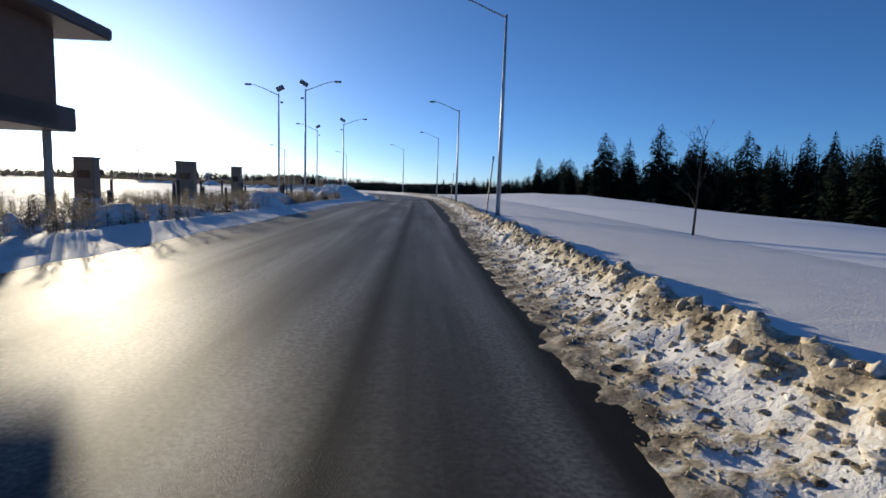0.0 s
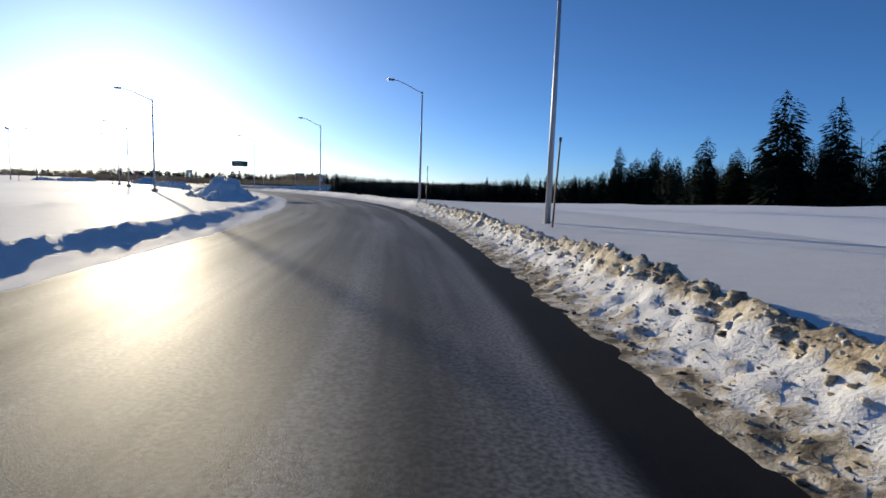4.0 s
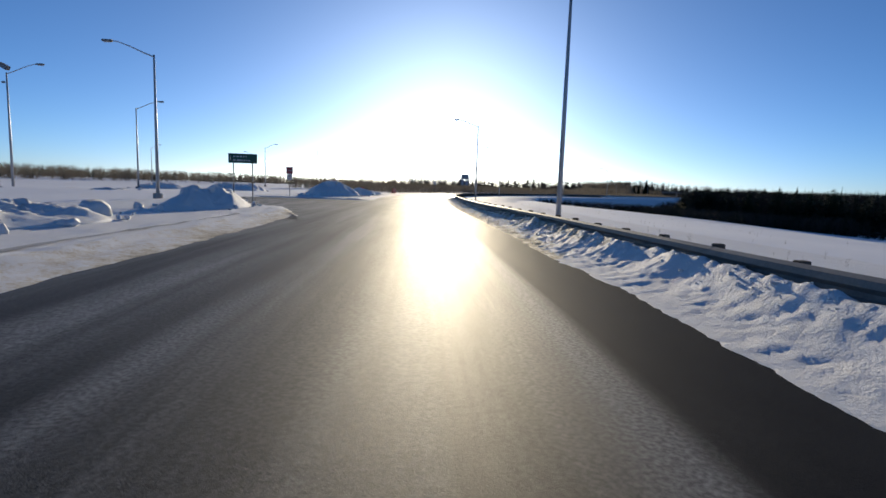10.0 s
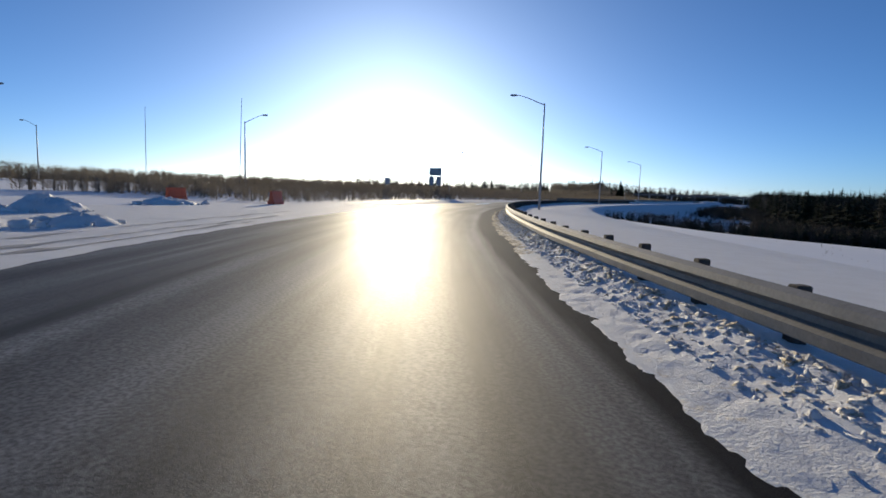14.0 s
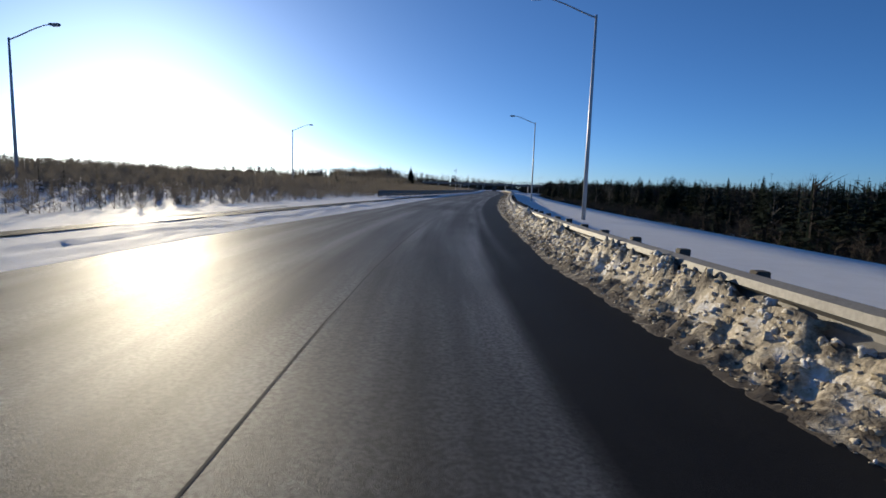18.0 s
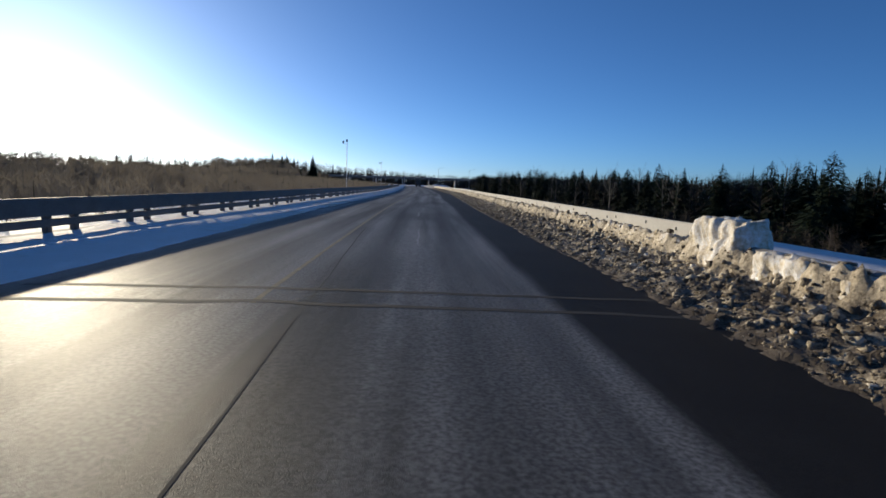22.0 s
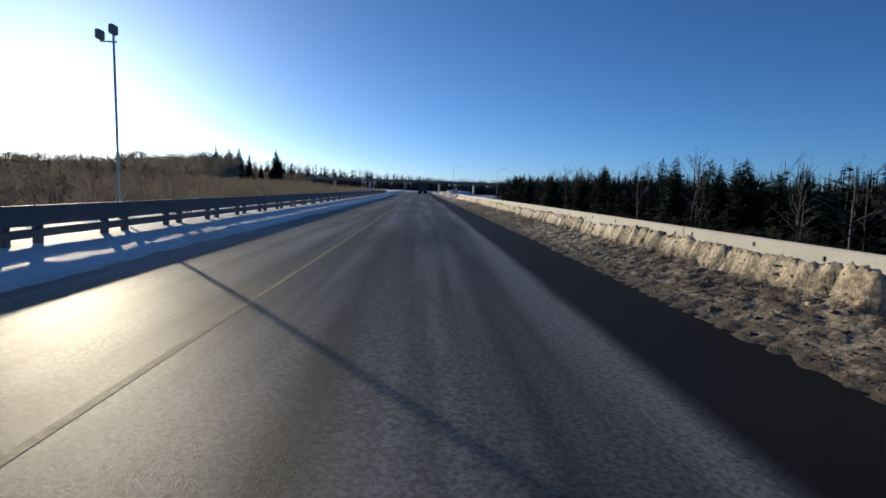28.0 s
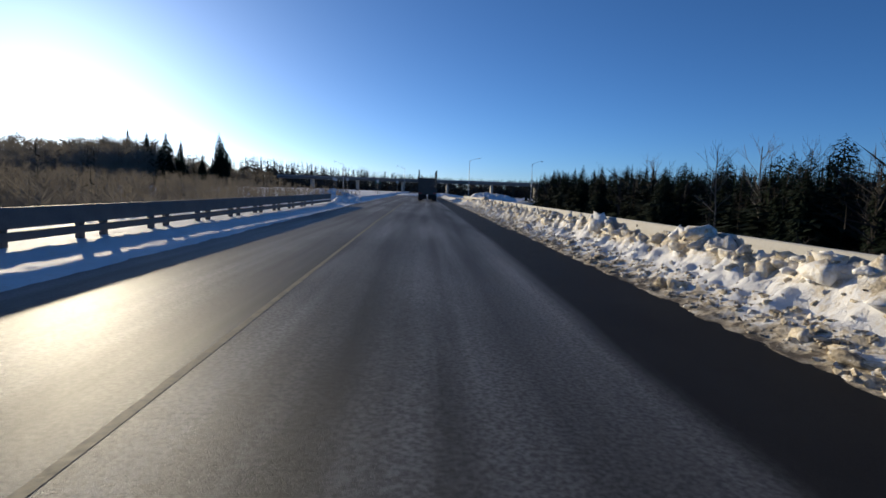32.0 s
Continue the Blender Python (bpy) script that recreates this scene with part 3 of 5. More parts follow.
# ---- guard rails and barrier ----
def guard_rail(s0, s1, off, top, label, side, post=TIMBER, gap=1.905):
    ob = empty("guard_rail", Matrix(), label, "guard rail")
    prof = np.array([(0.0, -0.36), (0.1, -0.325), (0.11, -0.245), (0.0, -0.2), (0.0, -0.15), (0.11, -0.095), (0.1, -0.03), (0.0, 0.0), (-0.012, 0.0), (0.085, -0.04), (0.095, -0.085), (-0.014, -0.145), (-0.014, -0.205), (0.095, -0.255), (0.085, -0.315), (-0.012, -0.36)])
    seg = 3.81
    for a in np.arange(s0, s1 - 0.1, seg):
        s = np.linspace(a - 0.1, min(a + seg + 0.1, s1), 4)
        o = np.array([off(v) for v in s])[:, None] - side * prof[:, 0]
        z = np.full_like(o, 0) + prof[:, 1] * 1.3 + top + 0.004 * (int(a / seg) % 2)
        attach(new("rail", sheet("rail", on_road(s[:, None], o, z), ZINC, False, True)), ob)
    post_me = None
    for a in np.arange(s0 + 0.3, s1, gap):
        if post_me is None:
            bm = bmesh.new()
            box(bm, (0.17, 0.15, top + 1.2), (0, 0, (top + 1.2) / 2 - 1.2), bevel=0.012)
            box(bm, (0.2, 0.15, 0.34), (-0.2, 0, top - 0.24), bevel=0.01)
            post_me = bpy.data.meshes.new("post")
            bm.to_mesh(post_me)
            bm.free()
            post_me.materials.append(post)
        p = attach(new("post", post_me), ob)
        w = on_road(a, off(a) + side * 0.32, random.uniform(-0.02, 0.03))
        p.matrix_world = pose(*w, random.uniform(-1, 1), random.uniform(-1.5, 1.5), along(a) + (0 if side > 0 else 180))
    return ob


rail_off = table((184, 5.1), (187, 4.85), (198, 4.6), (211, 4.05), (237, 3.8), (269, 3.3), (317, 3.1), (366, 3.65), (400, 4.6), (425, 5.15))
guard_rail(185, 427, rail_off, 0.65, "long galvanised steel guard rail on timber posts above the snow bank", 1)


def bridge_rail(s0, s1, off, side, label):
    """A bridge rail of two steel beams on posts behind them, over a concrete kerb."""
    ob = empty("bridge_rail", Matrix(), label, "guard rail", "bridge rails")
    bolt_me = bpy.data.meshes.new("bolt")
    bm = bmesh.new()
    box(bm, (0.03, 0.035, 0.07), bevel=0.006)
    bm.to_mesh(bolt_me)
    bm.free()
    bolt_me.materials.append(BLACK)
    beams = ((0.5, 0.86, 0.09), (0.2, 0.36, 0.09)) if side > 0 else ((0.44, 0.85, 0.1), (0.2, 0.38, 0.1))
    for lo, hi, deep in beams:
        prof = np.array([(0, lo), (0, hi - 0.02), (0.02, hi), (deep - 0.02, hi), (deep, hi - 0.02), (deep, lo)])
        seg = 6.1
        for k, a in enumerate(np.arange(s0, s1, seg)):
            s = np.array([a + 0.012, a + seg / 2, a + seg - 0.012])
            o = off(s)[:, None] + side * prof[:, 0]
            # right beams get the pale lit colour, left ones the colour darkened for shade
            me = sheet("beam", on_road(s[:, None], o, np.broadcast_to(prof[:, 1] + 0.006 * noise.noise((k * 1.7, lo, 0)), o.shape)), BEAM if side > 0 else DARKSTEEL, False, True)
            beam = attach(new("beam", me), ob)
            if side > 0 and lo > 0.4:
                for f in (0.35, 2.3, 3.8, 5.75):
                    p = on_road(a + f, float(off(a + f)) - 0.004, lo + 0.2 + 0.04 * (int(f) % 2))
                    bolt = attach(new("bolt", bolt_me), beam)
                    bolt.matrix_world = pose(*p, 0, 0, along(a + f))
    bm = bmesh.new()
    box(bm, (0.14, 0.16, 1.5), (0.17, 0, 0.05), bevel=0.01)
    box(bm, (0.3, 0.3, 0.03), (0.17, 0, 0.02))
    post_me = bpy.data.meshes.new("post")
    bm.to_mesh(post_me)
    bm.free()
    # left posts also take the steel with shade in its colour
    post_me.materials.append(ZINC if side > 0 else DARKSTEEL)
    for a in (np.arange(s0 + 0.4, s1, 2.8) if side > 0 else np.concatenate([np.arange(s0 + 0.4, s1, 3.2), np.arange(s0 + 1.3, s1, 3.2)])):
        p = attach(new("post", post_me), ob)
        p.matrix_world = pose(*on_road(a, off(a), 0.0), 0, 0, along(a) + (0 if side > 0 else 180))
    s = np.arange(s0, s1 + 1, 4.0)
    prof = np.array([(-0.12, -3.9), (-0.12, 0.02), (-0.1, 0.05), (0.42, 0.05), (0.45, 0.02), (0.45, -3.9)])
    o = off(s)[:, None] + side * prof[:, 0]
    attach(new("kerb", sheet("kerb", on_road(s[:, None], o, np.broadcast_to(prof[:, 1], o.shape)), CONCRETE, False)), ob)
    return ob


bridge_rail(427.2, 668, table((427.2, 5.27), (440, 5.35), (668, 5.4)), 1, "pale steel bridge rail half buried in dirty ploughed snow")
bridge_rail(402, 640, table((402, -10.7), (412, -9.5), (425, -8.6), (445, -7.9), (640, -7.8)), -1, "two-beam steel bridge rail on close posts, coloured dark for shade")

# ---- marks on the road ----
edge_line = ribbon("edge_line", 24, 60, lambda s: float(lane_line(s)), 0.07, PAINT, "worn white edge line", 0.02, 1)
tagged(edge_line, category="road marking", kind="structure")
seam = ribbon("centre_seam", 330, 436, table((330, -1.6), (352, -0.9), (366, -0.5), (378, -0.2), (400, -0.1), (415, -0.9), (440, -1.95)), 0.022, TAR, "dark lengthwise joint in the asphalt", 0.03, 2)
tagged(seam, category="road joint", kind="structure")
centre = ribbon("centre_line", 425, 660, table((425, -1.95), (442, -2.05), (477, -2.2), (492, -2.35), (540, -2.05), (605, -1.8), (623, -2.0), (660, -2.1)), 0.08, YELLOW, "worn yellow centre line", 0.015, 5)
tagged(centre, category="road marking", kind="structure")


def cross_joint(s, lo, hi, wide, skew, material, label):
    o = np.linspace(lo, hi, 30)
    mid = s + skew * (o - o.mean()) + np.array([0.12 * noise.noise((v * 0.8, s, 0)) for v in o])
    grid = on_road(mid[None] + np.array([[-wide / 2], [wide / 2]]), np.stack([o, o]), road_height(o)[None] + 0.003)
    tagged(new("road_joint", sheet("road_joint", grid, material)), label, "road joint", kind="structure")


for s, wide, skew in ((425.05, 0.13, 0), (425.9, 0.12, 0), (469.2, 0.06, 0), (377.0, 0.06, -0.85), (520.0, 0.06, 0.02), (548.0, 0.05, 0.1)):
    cross_joint(s, -5.2, 3.3, wide, skew, TAR, "dark transverse joint across the asphalt")
for a, b, o, seed in ((567.0, 575.5, 0.45, 3), (556.2, 558.7, 0.36, 5), (551.2, 552.8, 0.17, 6), (561.5, 565.0, 0.5, 7), (431, 436, -0.05, 4), (442.2, 446.6, -0.18, 8), (594, 597, -0.3, 9)):
    tagged(ribbon("sealed_crack", a, b, o, 0.045, SALT, "pale worn crack in the asphalt", 0.12, seed, step=0.25), category="road crack", kind="structure")

track = ribbon("wheel_track", 300, 425, table((300, -11.5), (340, -10.6), (355, -9.5), (363, -8.6), (385, -7.4), (425, -6.6)), 0.9, ASPHALT, "dark wheel track worn through the packed snow", 0.15, 21)
track.location.z = 0.17
tagged(track, category="wheel track", kind="structure")

# a sheet of bare ice on the left lane
s = np.linspace(321.6, 333, 90)
w = np.linspace(0, 1, 8)
mid = np.interp(s, [321.6, 325, 333], [-2.8, -3.1, -3.45])
half = np.interp(s, [321.6, 324, 331, 333], [0.04, 0.5, 0.5, 0.03]) * np.array([1 + 0.5 * noise.noise((v * 0.8, 3, 1)) + 0.4 * noise.noise((v * 2.7, 8, 1)) for v in s])
o = mid[:, None] + half[:, None] * (w * 2 - 1)
ICE = surface("wet ice", (0.2, 0.2, 0.2), (0.1, 0.1, 0.1), 1.5, 0.27, bump=0.1)
ICE.node_tree.nodes["Principled BSDF"].inputs["Specular IOR Level"].default_value = 0.45
tagged(new("ice_patch", sheet("ice_patch", on_road(s[:, None], o, road_height(o) + 0.002), ICE)), "thin glossy patch of ice on the lane", "ice", kind="structure")

# side road that joins from the left, and a patch of packed snow on it
s = np.arange(203, 236, 0.75)
w = np.linspace(0, 1, 24)
inner = left_edge(s) - 0.3
outer = side_outer(s)
o = inner[:, None] + (outer - inner)[:, None] * w
z = road_height(inner)[:, None] - 0.004 + 0.06 * w[None] + 0.0 * o
apron_me = sheet("side_road", on_road(s[:, None], o, z), ASPHALT)
apron_me.attributes.new("dust", "FLOAT", "POINT").data.foreach_set("value", np.full(o.size, 1.0))
uvl = apron_me.uv_layers.new(name="UVMap")
vi = np.empty(len(apron_me.loops), np.int32)
apron_me.loops.foreach_get("vertex_index", vi)
uvl.data.foreach_set("uv", np.stack([o, np.broadcast_to(s[:, None], o.shape)], -1).reshape(-1, 2)[vi].reshape(-1))
tagged(new("side_road", apron_me), "asphalt side road with blown snow joining from the left", "road", kind="structure")


# streaks of packed snow that wheels have dragged across the side road's mouth
for k in range(9):
    q = np.linspace(0, 1, 26)
    st = 206.5 + 2.3 * k + (4.5 + 0.7 * k) * q ** 1.6
    ot = -6.0 - 0.35 * k - (3.2 + 0.95 * k) * q - 0.5 * np.sin(q * 3)
    st, ot = st[ot > side_outer(st) - 0.4], ot[ot > side_outer(st) - 0.4]
    if len(st) < 6:
        continue
    share = (ot - left_edge(st) + 0.3) / np.minimum(side_outer(st) - left_edge(st) + 0.3, -0.5)
    wt = 0.16 * (0.4 + np.abs(np.array([noise.noise((v * 1.7, k, 3)) for v in st])) * 2.2)
    grid = on_road(st[:, None] + wt[:, None] * np.array([-0.5, 0.5]), ot[:, None] + wt[:, None] * np.array([-0.5, 0.5]), (road_height(left_edge(st)) + 0.012 + 0.06 * np.clip(share, 0, 1))[:, None])
    tagged(new("snow_streak", sheet("snow_streak", grid, STREAK)), "thin curved streak of packed snow on asphalt", "snow", kind="structure")


# ---- snow piles and chunks ----
def snow_pile(s, o, long, wide, high, seed, steep=3.0, dirt=-0.16):
    """A heap of ploughed snow: broken, flat-topped and lumpy; steep: how upright its sides are."""
    n, m = 84, 34
    ang = np.linspace(0, 2 * math.pi, n, endpoint=False)
    rad = np.linspace(0, 1, m) ** 0.8
    pts = np.empty((m, n, 3))
    c = on_road(s, o)
    zb = max(float(ground_high(s, o)), 0.0)
    t = radians(along(s))
    for i, r in enumerate(rad):
        for j, a in enumerate(ang):
            k = 1 + 0.3 * noise.noise((math.cos(a) * 1.3, math.sin(a) * 1.3, seed))
            u, v = r * k * wide * math.cos(a), r * k * long * math.sin(a)
            warp = 0.5 * noise.noise((u * 0.9, v * 0.9, seed))
            blocks = noise.cell(Vector((u * 0.8 + v * 0.35 + warp, v * 0.8 - u * 0.35 - warp, seed + 0.5)))
            soft = noise.noise((u * 0.6, v * 0.6, seed + 5))
            h = high * (1 - r ** steep) * (0.72 + 0.24 * blocks + 0.3 * soft) + (0.05 + 0.2 * min(high, 1.3)) * rough(u, v, seed * 3.1, 0.5, 4) * (1.05 - r)
            pts[i, j] = (c[0] + u * math.cos(t) - v * math.sin(t), c[1] + u * math.sin(t) + v * math.cos(t), zb - (0.3 if r > 0.99 else 0) + max(h, 0))
    me = sheet("snow_mound", pts, BANK, True, True)
    att = me.attributes.new("dirt", "FLOAT", "POINT")
    att.data.foreach_set("value", np.full(n * m, dirt))
    return tagged(new("snow_mound", me), "mound of ploughed snow with hard lumps" if high < 1.5 else "tall mound of ploughed snow beside the road", "snow mound", "snow mounds")


HEAPS_BY_STATION = ((68.0, -10.2, 7.6, 3.6, 1.65, 1), (83, -9.4, 4, 2.4, 0.7, 3), (121, -9.6, 2.4, 1.8, 0.9, 4), (127.6, -10.3, 3.4, 2.4, 1.7, 5), (137, -11.5, 4, 2.2, 0.9, 6), (150, -10.8, 4.5, 2.0, 0.7, 7), (20, -10, 5, 1.4, 0.5, 21), (30.2, -8.9, 1.7, 1.2, 1.1, 41), (36.2, -9.9, 2.1, 1.3, 0.95, 42), (43.6, -11.2, 1.7, 1.0, 0.6, 43))
HEAPS_ON_BEND = ((166, -10.4, 4, 2, 0.45, 8), (183.4, -11.2, 2.0, 1.6, 1.15, 9), (188.5, -11.6, 1.9, 1.4, 1.15, 10), (196, -11.5, 4, 1.6, 0.6, 11), (209, -11.2, 4, 1.8, 1.1, 12), (248.8, -12.2, 4.8, 3.6, 1.9, 13), (258.8, -10.6, 2.6, 1.9, 1.05, 15), (256, -28, 5, 3, 1.3, 16), (262, -33, 5, 3, 1.2, 17), (250, -36, 4, 3, 1.1, 18), (287, -19, 2.0, 1.6, 0.5, 19), (231, -30, 3, 2, 0.5, 20), (268.3, -13.6, 2.2, 1.6, 0.5, 31), (270.6, -11.2, 1.2, 0.9, 0.5, 32), (276.2, -17.2, 1.6, 1.3, 0.8, 33))
HEAPS_BEYOND_BRIDGE = ((672, 8.5, 7, 2.6, 1.1, 23), (684, 10, 8, 3, 1.3, 24), (705, 14, 8, 4, 1.2, 25), (655, -9.5, 7, 2.5, 0.5, 26), (690, -16, 9, 4, 0.9, 27), (715, -20, 9, 4, 1.0, 28), (735, 2, 9, 8, 0.7, 29))
PILES = HEAPS_BY_STATION + HEAPS_ON_BEND + HEAPS_BEYOND_BRIDGE
for p in PILES:
    snow_pile(*p)


def snow_block(s0, s1, off, wide, low, high, seed):
    """A hard, upright block of ploughed snow frozen over the rail."""
    s = np.linspace(s0, s1, 70)
    prof = np.array([(-0.5 - 0.12 * (1 - f), f) for f in np.linspace(0, 0.9, 14)] + [(-0.44, 0.97)] + [(x, 1.0) for x in np.linspace(-0.36, 0.36, 9)] + [(0.44, 0.97)] + [(0.5, f) for f in np.linspace(0.9, 0, 10)])
    end = np.clip(np.minimum(s - s0, s1 - s) / 0.18, 0, 1) ** 0.5
    pts = np.empty((len(s), len(prof), 3))
    for i, v in enumerate(s):
        for j, (x, f) in enumerate(prof):
            d = 0.1 * rough(v, x * wide * 2, f + seed, 0.4, 3) + 0.05 * noise.noise((v * 6, x * 3, f * 1.5 + seed))
            pts[i, j] = on_road(v, off + (x * wide + d * (1 if x > 0 else -1)) * (0.3 + 0.7 * end[i]), low + (high - low) * f * (0.5 + 0.5 * end[i]) + (d if f > 0.5 else 0) * 0.8)
    me = sheet("snow_block", pts, BANK, True)
    me.attributes.new("dirt", "FLOAT", "POINT").data.foreach_set("value", np.full(pts.shape[0] * pts.shape[1], 0.16))
    tagged(new("snow_block", me), "upright block of yellowed hard snow frozen over the rail", "snow block", "snow mounds")


snow_block(426.7, 428.4, 5.25, 0.62, -0.1, 1.02, 1)
snow_block(424.2, 426.3, 5.05, 0.5, -0.1, 0.62, 4)


def chunks(name, spots, sizes, dirt, label, seed, fine=2):
    """Many hard lumps of ploughed snow, in one mesh."""
    rng = np.random.default_rng(seed)
    bm = bmesh.new()
    bmesh.ops.create_icosphere(bm, subdivisions=fine, radius=1)
    bv = np.array([v.co[:] for v in bm.verts])
    bf = np.array([[v.index for v in f.verts] for f in bm.faces])
    bm.free()
    k = len(spots)
    wob = 1 + 0.42 * np.sin(rng.uniform(1.5, 3.5, (k, 1, 3)) * bv[None] * 2 + rng.uniform(0, 6, (k, 1, 3))).sum(-1, keepdims=True) / 1.6 + rng.uniform(-0.1, 0.1, (k, len(bv), 1))
    v = bv[None] * wob * sizes[:, None, None] * rng.uniform(0.55, 1.3, (k, 1, 3)) * np.array([1, 1, 0.75])
    a = rng.uniform(0, 6.28, k)
    c, s = np.cos(a)[:, None], np.sin(a)[:, None]
    v = np.stack([v[..., 0] * c - v[..., 1] * s, v[..., 0] * s + v[..., 1] * c, v[..., 2]], -1) + spots[:, None]
    f = (bf[None] + (np.arange(k) * len(bv))[:, None, None]).reshape(-1, 3)
    me = bpy.data.meshes.new(name)
    me.from_pydata(v.reshape(-1, 3).tolist(), [], f.tolist())
    me.materials.append(BANK)
    me.polygons.foreach_set("use_smooth", [fine > 1] * len(me.polygons))
    me.attributes.new("dirt", "FLOAT", "POINT").data.foreach_set("value", np.repeat(dirt, len(bv)))
    return tagged(new(name, me), label, "snow lumps", kind="stuff")


rng = np.random.default_rng(4)


def lumps(name, step, crest_share, big, fine, label):
    cs, co, cz = [], [], []
    for s in np.concatenate([np.arange(1, 655, step), np.arange(422, 606, step * (0.22 if fine == 1 else 1.0)), np.arange(420, 486, step * 0.7), np.arange(1, 112, step * 0.45)]):
        s = s + rng.uniform(-0.3, 0.3)
        dirty, uc = float(bank_dirt(s)), float(crest_off(s))
        crest = rng.random() < (crest_share * 0.25 if 420 < s < 598 else crest_share)
        if not crest and dirty < -0.1 and rng.random() < 0.85:
            continue
        u = uc + rng.normal(-0.03, 0.15) if crest else rng.uniform(0.05, max(uc * 1.05, 0.35))
        cs.append(s), co.append(float(right_edge(s)) + u), cz.append(crest)
    cs, co, cz = np.array(cs), np.array(co), np.array(cz)
    size = np.minimum(rng.gamma(2.6, big, len(cs)) + 0.012, big * 5.5) * np.where(cz, 1.0, 0.65) * np.where(bank_dirt(cs) < -0.1, 0.6, 1.0) * np.where(cs > 600, 1.9, np.where((cs > 420) & (cs < 600), 0.55, np.where((cs > 255) & (cs < 412), 0.6, 0.62)))
    spots = on_road(cs, co)
    for i, p in enumerate(spots):
        hit, at, nor, _ = bank_r.ray_cast((p[0], p[1], 5.0), (0, 0, -1))
        spots[i, 2] = (at[2] if hit else 0) + size[i] * 0.02
    dd = bank_dirt(cs) + np.where(cz, 0.05, np.where(bank_dirt(cs) < 0.1, 0.08, 0.2) + 0.1 * (cs < 112)) - 0.06 * ((cs > 255) & (cs < 412)) + rng.normal(0, 0.12, len(cs))
    chunks(name, spots, size, dd, label, 3, fine)


# broken blocks round the heaps
bs, bo, bz = [], [], []
for p in PILES:
    for _ in range(int(16 * p[2] ** 0.7) if p[1] < -8 else 0):
        a, f = rng.uniform(0, 2 * math.pi), rng.uniform(0.75, 1.35)
        if p[1] + math.cos(a) * p[3] * f > float(left_edge(p[0])) - 0.5:
            continue
        bs.append(p[0] + math.sin(a) * p[2] * f), bo.append(p[1] + math.cos(a) * p[3] * f), bz.append(rng.gamma(2.0, 0.045) + 0.03)
spots = on_road(np.array(bs), np.array(bo), ground_high(np.array(bs), np.array(bo)) + np.array(bz) * 0.3 + 0.02)
chunks("snow_blocks", spots, np.array(bz), np.full(len(bz), -0.2), "broken blocks of hard snow lying round the heaps", 8, 2)


def rut(s0, s1, o0, o1, wide):
    s = np.arange(s0, s1, 0.5)
    o = np.linspace(o0, o1, len(s)) + np.array([0.12 * noise.noise((v * 0.2, o0, 0)) for v in s])
    grid = on_road(s[:, None], o[:, None] + np.array([-wide / 2, wide / 2]))
    for row in grid:
        for p in row:
            hit, at, nor, _ = bank_l.ray_cast((p[0], p[1], 5.0), (0, 0, -1))
            p[2] = (at[2] if hit else 0.1) + 0.012
    tagged(new("wheel_rut", sheet("wheel_rut", grid, RUT)), "dark narrow wheel rut in the packed snow", "wheel track", kind="structure")


RUT = surface("dirty packed snow", (0.3, 0.29, 0.28), (0.5, 0.5, 0.5), 0.8, 0.8, bump=0.3)
for r in ((236, 276, -8.2, -7.9, 0.14), (236, 280, -8.7, -8.3, 0.12), (240, 284, -9.9, -9.2, 0.12), (300, 352, -9.2, -9.0, 0.2), (304, 372, -10.4, -9.6, 0.35), (186, 204, -7.2, -7.8, 0.15)):
    rut(*r)



def clods(s0, s1, dense, low, high, big, brown, pale, seed):
    """Clods of ploughed snow packed side by side on a stretch of the bank, browner towards the road."""
    r = np.random.default_rng(seed)
    k = int((s1 - s0) * dense)
    cs = r.uniform(s0, s1, k)
    f = r.uniform(low, high, k)
    size = np.minimum(r.gamma(2.4, big, k) + 0.008, big * 6) * np.clip(0.55 + 0.6 * f, 0.5, 1.15)
    spots = on_road(cs, right_edge(cs) + crest_off(cs) * f)
    for i, q in enumerate(spots):
        hit, at, nor, _ = bank_r.ray_cast((q[0], q[1], 5.0), (0, 0, -1))
        spots[i, 2] = (at[2] if hit else 0) - size[i] * 0.25
    dirt = np.interp(f, [0.5, 0.8], [brown, pale]) + r.normal(0, 0.13, k)
    chunks("snow_clods", spots, size, dirt, "packed clods of brown and white snow along the bank", seed + 1, 2)


clods(298, 352, 90, 0.06, 1.1, 0.0095, 0.42, 0.2, 21)
clods(352, 421, 125, 0.04, 0.97, 0.0125, 0.34, 0.17, 25)
clods(421, 450, 130, 0.06, 0.93, 0.016, 0.6, 0.48, 27)
clods(2, 64, 70, 0.1, 0.92, 0.0075, 0.36, 0.28, 31)
clods(606, 655, 60, 0.05, 0.62, 0.011, 0.46, 0.2, 33)
clods(450, 500, 60, 0.06, 0.9, 0.011, 0.5, 0.36, 29)
clods(236, 298, 80, 0.42, 1.15, 0.0115, 0.0, 0.12, 23)
lumps("snow_lumps", 0.13, 0.8, 0.02, 2, "hard lumps of dirty ploughed snow along the bank")
lumps("snow_crumbs", 0.04, 0.2, 0.011, 1, "small crumbs of dirty snow and gravel on the bank")


